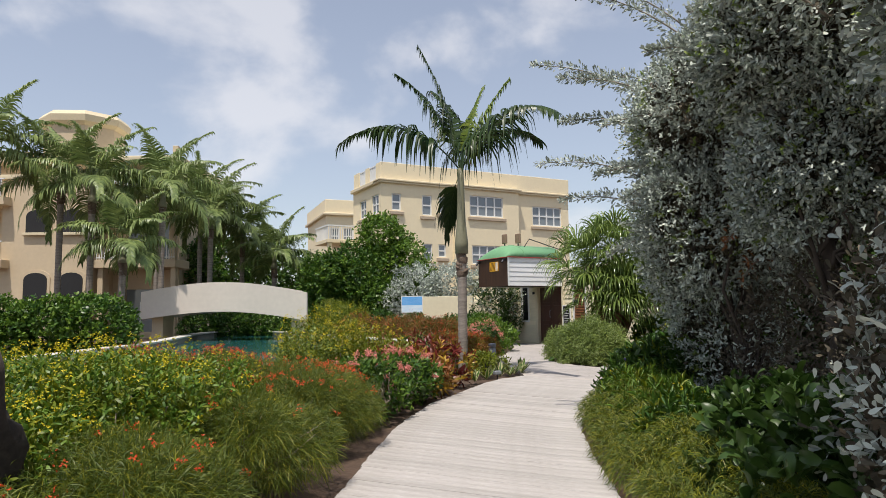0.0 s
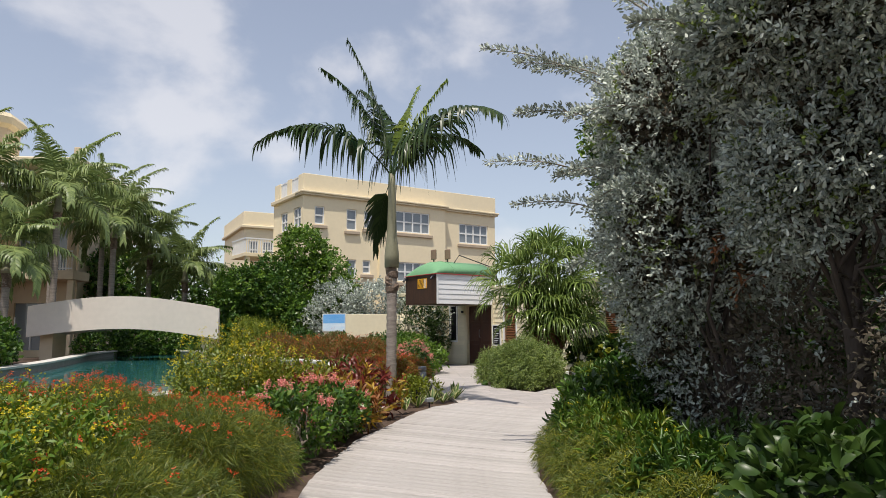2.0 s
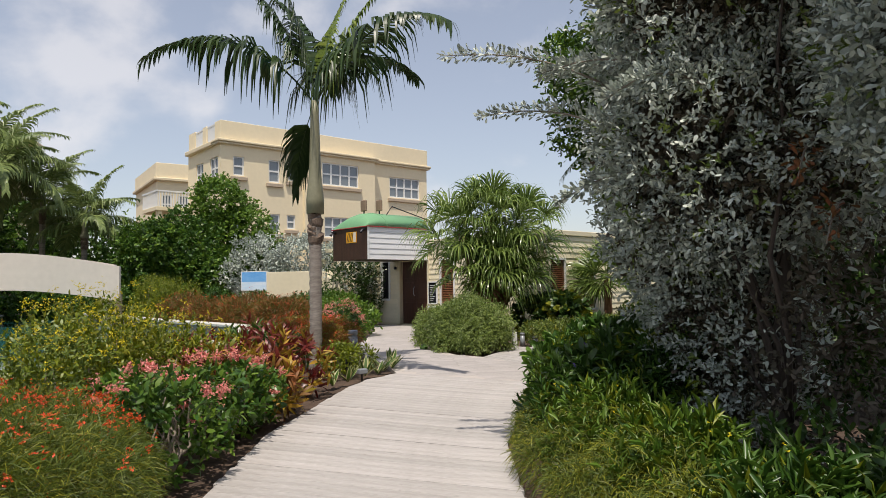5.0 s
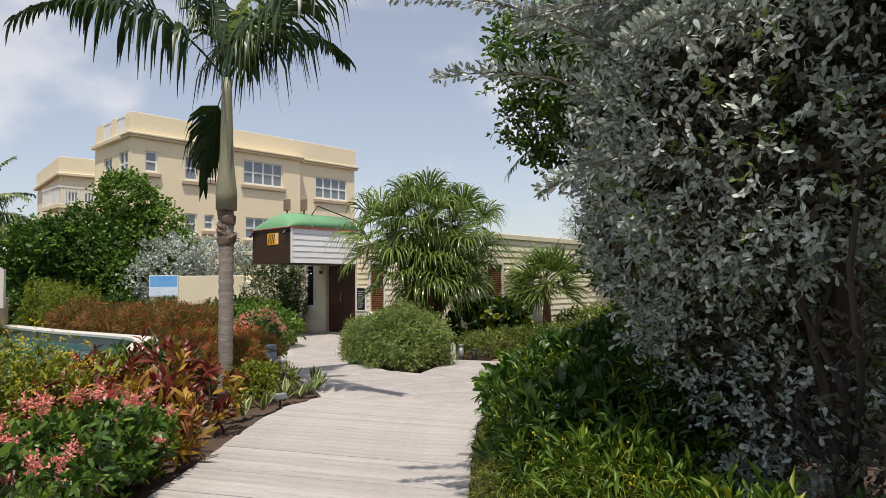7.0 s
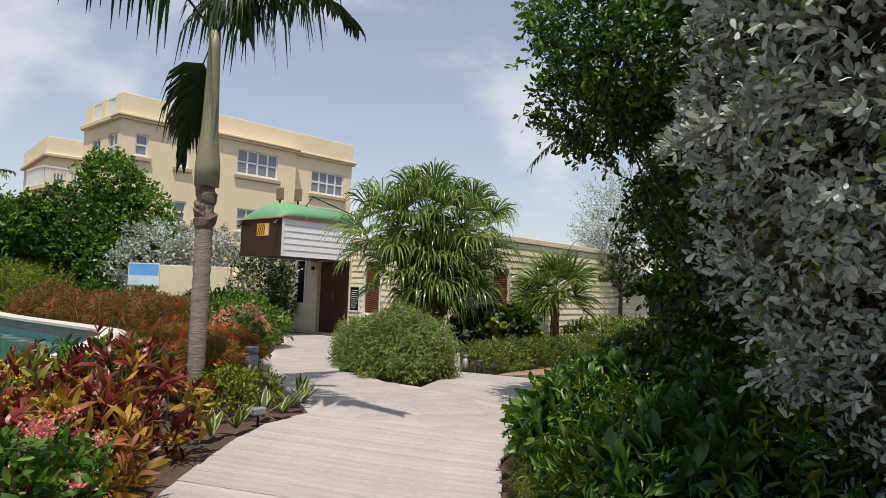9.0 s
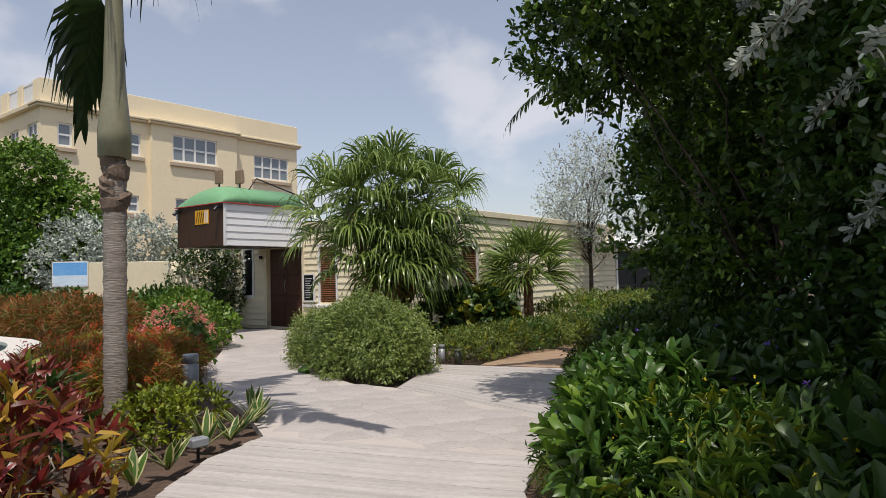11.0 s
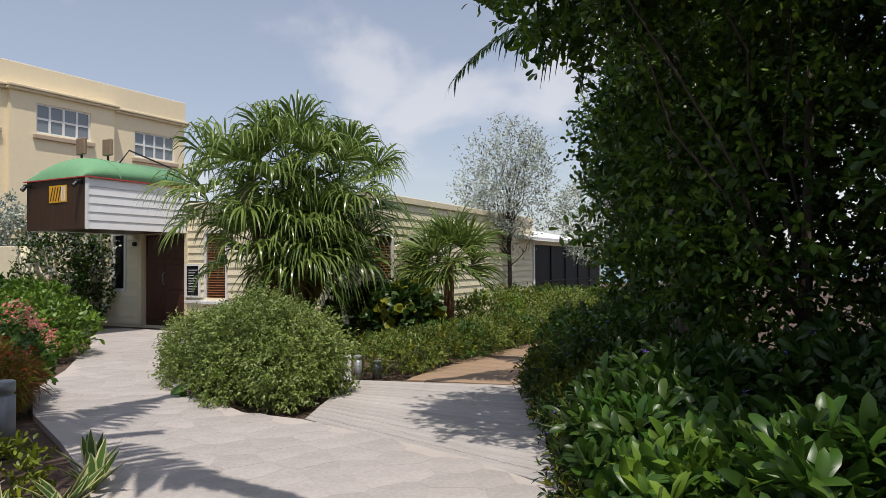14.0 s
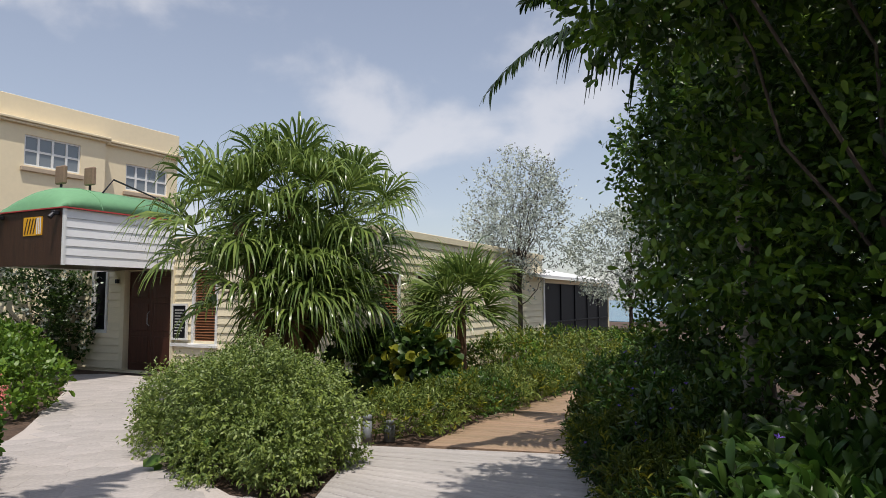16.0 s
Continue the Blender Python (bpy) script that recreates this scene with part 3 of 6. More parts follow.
def fan_palm(x, y, heads, seed, label, group="fan palms", droop=0.78):
    """heads: (dx, dy, z, leaf radius, petiole length, leaf count)."""
    rng = np.random.RandomState(seed)
    top = empty("fan_palm", label, "palm tree", pose(x, y, 0), group)
    for dx, dy, z, rad, pet, count in heads:
        pts = [(dx * f * 0.9, dy * f * 0.9, z * f) for f in np.linspace(0, 1, 9)]
        part("trunk", tube_bm(pts, [0.10 * (1.15 - 0.3 * f) * (1 + 0.15 * (k % 2)) for k, f in enumerate(np.linspace(0, 1, 9))], 9), M_FIBRE, top, "fibrous brown trunk", True)
        for k in range(count):
            f = (k + 0.5) / count
            az = k * 2.39996 + rng.uniform(-0.2, 0.2)
            el = 1.35 - 1.95 * f ** 0.9 + rng.uniform(-0.15, 0.15)
            d = Vector((math.cos(az) * math.cos(el), math.sin(az) * math.cos(el), math.sin(el)))
            a = Vector((dx * 0.9, dy * 0.9, z))
            hub = a + d * pet * rng.uniform(0.85, 1.1) - Vector((0, 0, 0.12 * pet * math.cos(el)))
            tilt = max(el - 0.15, -1.1)
            turn = Matrix.Rotation(az, 3, "Z") @ Matrix.Rotation(-tilt, 3, "Y") @ Matrix.Rotation(rng.uniform(-0.7, 0.7), 3, "X")
            v, fc = fan_mesh(rng, turn, rad * rng.uniform(0.85, 1.1), 27, 0.041, droop)
            ob = mesh_np("fan_leaf", v, fc, L_FAN, top)
            ob.matrix_basis = Matrix.Translation(hub)
            part("petiole", tube_bm([a - hub, (a - hub) / 2 + Vector((0, 0, 0.05)), (0, 0, 0)], [0.012, 0.009, 0.007], 4), L_FAN, ob)
    return top


def broad_tree(name, label, lobes, seed, material, trunk_base, trunk_r, n_twigs, per, twig, leaf, shape="oval", extra=None, up=0.25, shell=0.6, lumpy=0.25, n_limbs=10, spread=0.9, droop=0.15, group="", mix=None, cat="tree", inner=None):
    """A tree or tall shrub: trunk and limbs, crown of leaves."""
    rng = np.random.RandomState(seed)
    bx, by = trunk_base
    top = empty(name, label, cat, pose(bx, by, 0), group)
    L = np.array(lobes, float)
    L[:, 0] -= bx
    L[:, 1] -= by
    zt = float(np.min(L[:, 2] - L[:, 5] * 0.5))
    zt = max(zt, 0.4)
    part("trunk", tube_bm([(0, 0, -0.05), (0.03, 0.02, zt * 0.5), (-0.02, 0.04, zt), (0.05, 0.0, zt + (L[:, 2].mean() - zt) * 0.8)], [trunk_r * 1.25, trunk_r, trunk_r * 0.85, trunk_r * 0.45], 9), M_BARK, top, "", True)
    tips = []
    for k in range(n_limbs):
        q = L[k % len(L)]
        tips.append(tuple(q[:3] + rng.normal(size=3) * q[3:] * 0.4))
    for t in tips:
        a = Vector((0, 0, zt * rng.uniform(0.5, 1.0)))
        b = Vector(t)
        pts = [a.lerp(b, j / 5) + Vector((rng.normal(), rng.normal(), rng.normal() * 0.5)) * 0.10 * math.sin(j / 5 * 3.14) for j in range(6)]
        part("limb", tube_bm(pts, [trunk_r * 0.22 * (1 - 0.8 * j / 5) + 0.004 for j in range(6)], 6), M_BARK, top, "", True)
    share = mix[1] if mix else 0
    # core leaves take a darker colour in place of shade inside the crown
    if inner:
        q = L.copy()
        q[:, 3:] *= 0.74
        foliage("inner_shade_foliage", rng, q, int(n_twigs * 0.35), per, twig, (leaf[0] * 1.3, leaf[1] * 1.5), inner, top, shape, up, 0.8, seed, lumpy, spread, droop)
    foliage("crown", rng, L, int(n_twigs * (1 - share)), per, twig, leaf, material, top, shape, up, shell, seed, lumpy, spread, droop)
    if mix:
        foliage("mixed_foliage", rng, L, int(n_twigs * share), per, twig, leaf, mix[0], top, shape, up, shell, seed, lumpy, spread, droop)
    return top


def spray(tree, rng, base, tip, n, leaf, material, sag=0.15):
    """A loose leafy branch that reaches out of a crown."""
    o = tree.location
    a, e = np.array(base) - np.array(o), np.array(tip) - np.array(o)
    f = np.linspace(0, 1, 9)[:, None]
    pts = a + (e - a) * f + np.array([0, 0, 1.0]) * sag * np.sin(f * 3.14)
    part("spray_branch", tube_bm([tuple(q) for q in pts], list(np.linspace(0.012, 0.003, 9)), 5), M_TWIG, tree, "", True)
    k = rng.uniform(0.12, 1.0, n)
    P = np.stack([np.interp(k, f[:, 0], pts[:, c]) for c in range(3)], 1)
    out = unit(rng.normal(size=(n, 3)))
    P = P + out * rng.uniform(0, 0.15, n)[:, None] * (1.15 - k)[:, None]
    d = unit((e - a) / np.linalg.norm(e - a) * 0.7 + out * 0.9 + np.array([0, 0, 0.2]))
    s = rng.uniform(0.7, 1.2, n)
    leaves("spray_foliage", P, d, unit(rng.normal(size=(n, 3)) + np.array([0, 0, 1.2])), leaf[0] * s, leaf[1] * s, material, tree, "", "obovate", 0.05)


# ---------- ground, paths ----------
ground_bm = bmesh.new()
_xs = [-3000, -300, -60, -30, 30, 60, 300, 3000]
_ys = [-3000, -300, -40, 0, 30, 70, 300, 3000]
_gv = [[ground_bm.verts.new((a, b, -0.06)) for a in _xs] for b in _ys]
for _i in range(7):
    for _j in range(7):
        ground_bm.faces.new((_gv[_i][_j], _gv[_i][_j + 1], _gv[_i + 1][_j + 1], _gv[_i + 1][_j]))
tagged(part("ground", ground_bm, M_SOIL), "brown garden soil under the planting beds", "ground", kind="structure")

# the sea beyond the garden
_bm = box_bm(35, 45, -0.5, 2500, 2500, -0.03)
tagged(part("water", _bm, M_SEA), "blue-grey sea far beyond the garden", "sea", kind="structure")

LEFT_EDGE = [(-0.62, -4.0), (-0.66, 3.0), (-0.68, 4.7), (-0.69, 5.9), (-0.66, 7.5), (-0.44, 9.3), (-0.07, 10.6), (0.24, 11.8), (0.57, 12.6), (1.02, 13.15)]
RIGHT_EDGE = [(1.2, -4.0), (1.22, 3.0), (1.23, 4.7), (1.24, 5.8), (1.3, 7.2), (1.52, 8.5), (1.92, 9.7), (2.38, 11.0), (2.84, 11.6)]

boardwalk = empty("pavement_boardwalk", "pale grey weathered timber boardwalk curving through the garden", "boardwalk", kind="structure")
part("substructure", prism_bm([(x, y) for x, y in LEFT_EDGE] + [(x - 0.04, y) for x, y in RIGHT_EDGE[::-1]], -0.05, -0.034), M_DARK, boardwalk)
_rng = np.random.RandomState(5)


def spot(pts, s):
    """A point at the share s of a line's length."""
    q = np.array(pts)
    d = np.concatenate([[0], np.cumsum(np.linalg.norm(np.diff(q, axis=0), axis=1))])
    return np.array([np.interp(s * d[-1], d, q[:, 0]), np.interp(s * d[-1], d, q[:, 1])])


def planks(parent, left, right, count, material, thick=0.03, gap=0.006, top=0.0, seed=3):
    r = np.random.RandomState(seed)
    for k in range(count):
        a0, a1 = spot(left, k / count), spot(left, (k + 1) / count)
        b0, b1 = spot(right, k / count), spot(right, (k + 1) / count)
        u = (a1 - a0) / max(np.linalg.norm(a1 - a0), 1e-6) * gap / 2
        ends = r.uniform(-0.012, 0.012, 2)
        ax = (b0 - a0) / np.linalg.norm(b0 - a0)
        quad = [a0 + u + ax * ends[0], b0 + u + ax * ends[1], b1 - u + ax * ends[1], a1 - u + ax * ends[0]]
        c = sum(quad) / 4
        ang = math.atan2(ax[1], ax[0])
        ca, sa = math.cos(-ang), math.sin(-ang)
        loc = [((q - c)[0] * ca - (q - c)[1] * sa, (q - c)[0] * sa + (q - c)[1] * ca) for q in quad]
        bm = prism_bm(loc, -thick, 0.0)
        ed = [e for e in bm.edges if all(v.co.z > -0.001 for v in e.verts)]
        bmesh.ops.bevel(bm, geom=ed, offset=0.004, segments=1, affect="EDGES")
        ob = part("plank", bm, material, parent)
        ob.matrix_basis = pose(c[0], c[1], top + r.uniform(-0.003, 0.003), r.uniform(-0.3, 0.3), 0, math.degrees(ang))


# flagstone court
COURT = [(1.02, 13.15), (2.84, 11.6), (3.5, 12.35), (3.37, 13.2), (3.1, 13.95), (2.69, 15.0), (2.29, 15.55), (2.05, 16.8), (2.0, 18.2), (2.05, 19.6), (2.6, 21.2), (3.5, 22.6), (3.0, 24.0), (1.9, 25.7), (1.0, 25.9), (1.2, 23.2), (0.78, 19.4), (0.48, 17.9), (0.55, 16.5), (0.8, 15.2), (0.95, 14.2)]
court = empty("pavement_court", "pale flagstone court with irregular stones in front of the entrance", "paving", kind="structure")
part("grout", prism_bm(COURT, -0.06, -0.001), M_GROUT, court)


def inside(p, poly):
    c = False
    for i in range(len(poly)):
        (x1, y1), (x2, y2) = poly[i], poly[i - 1]
        if (y1 > p[1]) != (y2 > p[1]) and p[0] < (x2 - x1) * (p[1] - y1) / (y2 - y1) + x1:
            c = not c
    return c


def clip(poly, px, py, nx, ny):
    """The part of a convex polygon on the side of a line that (nx, ny) points away from."""
    out = []
    for i in range(len(poly)):
        a, b = poly[i - 1], poly[i]
        da, db = (a[0] - px) * nx + (a[1] - py) * ny, (b[0] - px) * nx + (b[1] - py) * ny
        if da <= 0:
            out.append(a)
        if da * db < 0:
            t = da / (da - db)
            out.append((a[0] + (b[0] - a[0]) * t, a[1] + (b[1] - a[1]) * t))
    return out


def flagstones(parent, poly, material, cell=0.31, seed=9):
    """Irregular stones: cells round jittered points."""
    r = np.random.RandomState(seed)
    pts = []
    x0, x1 = min(p[0] for p in poly) - 0.5, max(p[0] for p in poly) + 0.5
    y0, y1 = min(p[1] for p in poly) - 0.5, max(p[1] for p in poly) + 0.5
    nx, ny = int((x1 - x0) / cell), int((y1 - y0) / cell)
    for i in range(nx):
        for j in range(ny):
            pts.append((x0 + (i + r.uniform(0.1, 0.9)) * cell, y0 + (j + r.uniform(0.1, 0.9)) * cell))
    for p in pts:
        near = sorted(pts, key=lambda q: (q[0] - p[0]) ** 2 + (q[1] - p[1]) ** 2)[1:14]
        cellp = [(p[0] - 1, p[1] - 1), (p[0] + 1, p[1] - 1), (p[0] + 1, p[1] + 1), (p[0] - 1, p[1] + 1)]
        for q in near:
            d = math.hypot(q[0] - p[0], q[1] - p[1])
            n = ((q[0] - p[0]) / d, (q[1] - p[1]) / d)
            cellp = clip(cellp, p[0] + n[0] * (d / 2 - 0.0018), p[1] + n[1] * (d / 2 - 0.0018), *n)
            if len(cellp) < 3:
                break
        if len(cellp) < 3:
            continue
        c = (sum(q[0] for q in cellp) / len(cellp), sum(q[1] for q in cellp) / len(cellp))
        if not inside(c, poly) or not all(inside((c[0] + (q[0] - c[0]) * 0.6, c[1] + (q[1] - c[1]) * 0.6), poly) for q in cellp):
            continue
        bm = prism_bm([(q[0] - c[0], q[1] - c[1]) for q in cellp], -0.03, 0.0)
        ob = part("flagstone", bm, material, parent)
        ob.matrix_basis = pose(c[0], c[1], r.uniform(0.0, 0.0008))


# second deck, grey, then brown
deck_grey = empty("pavement_deck_grey", "grey weathered timber deck beside the flagstones", "deck", kind="structure")
deck_brown = empty("pavement_deck_brown", "newer brown timber deck leading round the building", "deck", kind="structure")
GREY_A, GREY_B = [(2.72, 15.02), (3.2, 15.75), (3.75, 16.75)], [(3.56, 12.4), (4.05, 13.2), (4.85, 14.35), (5.4, 15.3)]
BROWN_A, BROWN_B = [(4.38, 16.38), (4.96, 16.84), (5.96, 17.55), (6.96, 18.1), (8.4, 18.9), (10.2, 19.6)], [(5.43, 15.34), (5.95, 15.95), (6.5, 16.65), (7.3, 17.2), (8.8, 17.8), (10.6, 18.4)]
part("substructure", prism_bm(GREY_A + GREY_B[::-1], -0.05, -0.034), M_DARK, deck_grey)
part("substructure", prism_bm(BROWN_A + BROWN_B[::-1], -0.05, -0.034), M_DARK, deck_brown)

# ---------- garden wall behind the silver trees ----------
tagged(part("wall_garden", box_bm(3.4, -6, -0.06, 3.6, 5.5, 2.1, 0.01), M_GREYWALL), "grey rendered garden wall behind the silver trees", "wall", kind="structure")

# ---------- pool ----------
POOL = [(-1.5, 16.4), (-1.45, 13.6), (-2.2, 11.9), (-3.0, 10.3), (-4.0, 8.6), (-5.8, 8.0), (-8.2, 8.8), (-9.0, 13.6), (-9.6, 19.0), (-10.9, 23.5), (-12.2, 28.0), (-12.6, 31.6), (-11.4, 33.0), (-9.8, 31.4), (-7.7, 28.2), (-6.0, 25.6), (-4.6, 23.1), (-2.6, 20.3), (-1.7, 18.9)]
pool = empty("swimming_pool", "raised free-form swimming pool with blue-green water and pale coping", "pool")


def ring_bm(poly, inner, outer, z0, z1):
    """A closed band along a polygon."""
    bm = bmesh.new()
    n = len(poly)
    P = [Vector(p) for p in poly]
    A, B = [], []
    for i in range(n):
        d = (P[(i + 1) % n] - P[i - 1]).normalized()
        nn = Vector((d.y, -d.x))
        A.append(P[i] + nn * inner)
        B.append(P[i] + nn * outer)
    ra = [[bm.verts.new((p.x, p.y, z)) for p in A] for z in (z0, z1)]
    rb = [[bm.verts.new((p.x, p.y, z)) for p in B] for z in (z0, z1)]
    for i in range(n):
        j = (i + 1) % n
        bm.faces.new((ra[0][i], ra[0][j], ra[1][j], ra[1][i]))
        bm.faces.new((rb[0][i], rb[1][i], rb[1][j], rb[0][j]))
        bm.faces.new((ra[1][i], ra[1][j], rb[1][j], rb[1][i]))
        bm.faces.new((ra[0][i], rb[0][i], rb[0][j], ra[0][j]))
    return bm


def smooth_poly(poly, rounds=2):
    for _ in range(rounds):
        out = []
        for i in range(len(poly)):
            (ax, ay), (bx, by) = poly[i], poly[(i + 1) % len(poly)]
            out += [(ax * 0.75 + bx * 0.25, ay * 0.75 + by * 0.25), (ax * 0.25 + bx * 0.75, ay * 0.25 + by * 0.75)]
        poly = out
    return poly


POOL_S = smooth_poly(POOL)
part("pool_wall", ring_bm(POOL_S, -0.02, 0.28, -0.06, 0.396), M_POOLSTONE, pool, "grey stone pool wall")
part("coping", ring_bm(POOL_S, -0.06, 0.36, 0.40, 0.45), M_COPING, pool, "pale stone coping")
_bm = bmesh.new()
_bm.faces.new([_bm.verts.new((x, y, 0.22)) for x, y in POOL_S])
part("water_surface", _bm, M_WATER, pool, "still blue-green water")
# ---------- footbridge ----------
V0 = pose(0.376, 0.035, 0, 0, 0, 3.9)   # the axes on which the pool side is laid out
bridge = empty("footbridge", "pale rendered arched footbridge over the pool", "bridge", V0 @ pose(0, 25.92, -0.10) @ Matrix.Scale(1.08, 4))
for dy, nm in ((0.0, "parapet"), (1.8, "parapet")):
    bm = bmesh.new()
    xs = np.linspace(-10.75, -4.85 - 0.3 * dy, 25)
    prof = []
    for x in xs:
        f = (x + 10.75) / 5.9
        hump = math.sin(f * math.pi)
        prof.append((x, 1.08 + 0.30 * hump - 0.10 * f, 2.06 + 0.36 * hump - 0.08 * f))
    rows = [[bm.verts.new((x, dy + o, z)) for o, z in ((0, lo), (0, hi), (0.2, hi), (0.2, lo))] for x, lo, hi in prof]
    for a, b in zip(rows, rows[1:]):
        for k in range(4):
            bm.faces.new((a[k], a[(k + 1) % 4], b[(k + 1) % 4], b[k]))
    bm.faces.new(rows[0][::-1])
    bm.faces.new(rows[-1])
    part(nm, bm, M_BRIDGE, bridge)
bm = bmesh.new()
rows = [[bm.verts.new((x, o, z)) for o, z in ((0.2, lo + 0.02), (0.2, lo + 0.2), (1.8, lo + 0.2), (1.8, lo + 0.02))] for x, lo, hi in prof]
for a, b in zip(rows, rows[1:]):
    for k in range(4):
        bm.faces.new((a[k], a[(k + 1) % 4], b[(k + 1) % 4], b[k]))
part("walkway", bm, M_BRIDGE, bridge)
for x in (-10.35, -5.3):
    part("abutment", box_bm(x - 0.2, 0.5, -0.06, x + 0.2, 1.5, 1.25, 0.01), M_STUCCO_TAN, bridge)

# ---------- bungalow restaurant ----------
LOC = pose(5.86, 21.0, 0, 0, 0, 33.9)
bungalow = empty("bungalow_restaurant", "low cream weatherboard building with brown louvred windows", "building", LOC)
H1 = 2.62
# long front: along local x, wall face at y = 0
LONG_HOLES = [(-0.95 + 1.0, 0.62, 0.72, 1.95), (1.42, 0.62, 2.12, 1.95)]
part("wall_long", wall_with_holes(0.0, 9.0, -0.06, H1 - 0.02, 0.02, 0.2, LONG_HOLES), M_WALLCREAM, bungalow)
SIDE_HOLES = [(3.78, 0.66, 4.36, 2.1), (5.0, 0.0, 6.42, 2.12), (7.05, 0.82, 7.5, 2.16)]
_ob = part("wall_entrance", wall_with_holes(0.21, 12.0, -0.06, H1 - 0.02, -0.2, -0.02, SIDE_HOLES), M_WALLCREAM, bungalow)
_ob.matrix_basis = pose(0, 0, 0, 0, 0, 90)
part("flat_roof", box_bm(-0.02, 0.0, H1 - 0.02, 8.9, 12.0, H1 + 0.05), M_GREYWALL, bungalow)
part("roof_edge_long", box_bm(-0.08, -0.06, H1 + 0.02, 8.9, 0.06, H1 + 0.16, 0.01), M_WALLCREAM, bungalow)
part("roof_edge_entrance", box_bm(-0.08, 0.07, H1 + 0.02, 0.06, 12.0, H1 + 0.16, 0.01), M_WALLCREAM, bungalow)
part("back_wall", box_bm(0.3, 11.8, -0.06, 9.0, 12.0, H1 - 0.02), M_WALLCREAM, bungalow)
part("end_wall", box_bm(8.8, 0.2, -0.06, 9.0, 11.8, H1 - 0.02), M_WALLCREAM, bungalow)


def weatherboards(parent, x0, x1, z0, z1, holes, m, material, pitch=0.165, thick=0.022):
    """Overlapping boards along x, cut at the openings; each leans out at its lower edge."""
    z = z0
    while z < z1 - 0.02:
        zt = min(z + pitch - 0.006, z1)
        cuts = [(x0, x1)]
        for h in holes:
            if h[1] - 0.04 < (z + zt) / 2 < h[3] + 0.04:
                cuts = [c for a, b in cuts for c in ((a, min(b, h[0] - 0.07)), (max(a, h[2] + 0.07), b)) if c[1] - c[0] > 0.03]
        for a, b in cuts:
            bm = bmesh.new()
            vs = [bm.verts.new(c) for c in ((a, -thick, z), (b, -thick, z), (b, 0.018, z), (a, 0.018, z), (a, 0.0, zt), (b, 0.0, zt), (b, 0.018, zt), (a, 0.018, zt))]
            for f in ((0, 1, 5, 4), (1, 2, 6, 5), (2, 3, 7, 6), (3, 0, 4, 7), (4, 5, 6, 7), (3, 2, 1, 0)):
                bm.faces.new([vs[i] for i in f])
            ob = part("weatherboard", bm, material, parent)
            ob.matrix_basis = m
        z += pitch


def louvre_window(parent, m, w, h):
    """A window of brown slats in a white frame, from its lower left corner."""
    win = part("window", box_bm(-0.06, -0.045, -0.06, 0.0, 0.06, h + 0.06, 0.005), M_WHITE, parent)
    bm = box_bm(w, -0.045, -0.06, w + 0.06, 0.06, h + 0.06, 0.005)
    box_bm(0, -0.045, h, w, 0.06, h + 0.06, 0.0, bm)
    box_bm(-0.09, -0.09, -0.12, w + 0.09, 0.06, -0.062, 0.004, bm)
    fr = part("window_frame", bm, M_WHITE, win, "white painted frame")
    n = int(h / 0.055)
    me = None
    for k in range(n):
        if me is None:
            b2 = box_bm(0, -0.028, -0.004, w, 0.028, 0.004)
            ob = part("slat", b2, M_LOUVRE, win, "brown wooden slat")
            me = ob.data
        else:
            ob = new("slat", me)
            ob.parent = win
        ob.matrix_basis = pose(0, 0.02, (k + 0.5) * h / n, 42, 0, 0)
    part("backing", box_bm(0, 0.055, 0, w, 0.075, h), M_DARK, win)
    win.matrix_basis = m
    return win


TURN = pose(0, 0, 0, 0, 0, 90)
for h in LONG_HOLES:
    louvre_window(bungalow, pose(h[0], 0.02, h[1]), h[2] - h[0], h[3] - h[1])
# entrance wall: its outside faces local -x, so it is seen from y growing to the left
ENT = pose(0, 12.0, 0, 0, 0, -90)


def ent(y):
    return 12.0 - y


ENT_HOLES = [(ent(h[2]), h[1], ent(h[0]), h[3]) for h in SIDE_HOLES]
louvre_window(bungalow, ENT @ pose(ENT_HOLES[0][0], 0.02, ENT_HOLES[0][1]), 0.58, 1.44)
# narrow dark window left of the door
_bm = box_bm(0.03, 0.03, 0.03, 0.42, 0.05, 1.31)
nw = part("window", _bm, M_BLACK, bungalow, "narrow dark window")
_bm = box_bm(-0.04, -0.04, -0.04, 0.03, 0.06, 1.38)
box_bm(0.42, -0.04, -0.04, 0.49, 0.06, 1.38, 0, _bm)
box_bm(0.03, -0.04, 1.31, 0.42, 0.06, 1.38, 0, _bm)
box_bm(0.03, -0.04, -0.04, 0.42, 0.06, 0.03, 0, _bm)
part("window_frame", _bm, M_WHITE, nw)
nw.matrix_basis = ENT @ pose(ENT_HOLES[2][0], 0.02, ENT_HOLES[2][1])
# double door
door = part("door", box_bm(0.0, 0.0, 0.0, 0.695, 0.05, 2.1, 0.004), M_DOORWOOD, bungalow, "dark mahogany double door, closed")
door.matrix_basis = ENT @ pose(ENT_HOLES[1][0] + 0.01, 0.08, 0.0)
_ob = part("door_leaf", box_bm(0.705, 0.0, 0.0, 1.40, 0.05, 2.1, 0.004), M_DOORWOOD, door)
for k in range(2):
    for z0, z1 in ((0.15, 0.72), (0.84, 1.42), (1.54, 1.98)):
        part("door_panel", box_bm(0.09 + 0.705 * k, -0.014, z0, 0.605 + 0.705 * k, 0.0, z1, 0.012), M_DOORWOOD, door)
part("door_handle", tube_bm([(0.64, -0.01, 0.95), (0.64, -0.06, 1.0), (0.64, -0.06, 1.2), (0.64, -0.01, 1.25)], [0.01] * 4, 8), M_GREYMETAL, door, "metal pull handle")
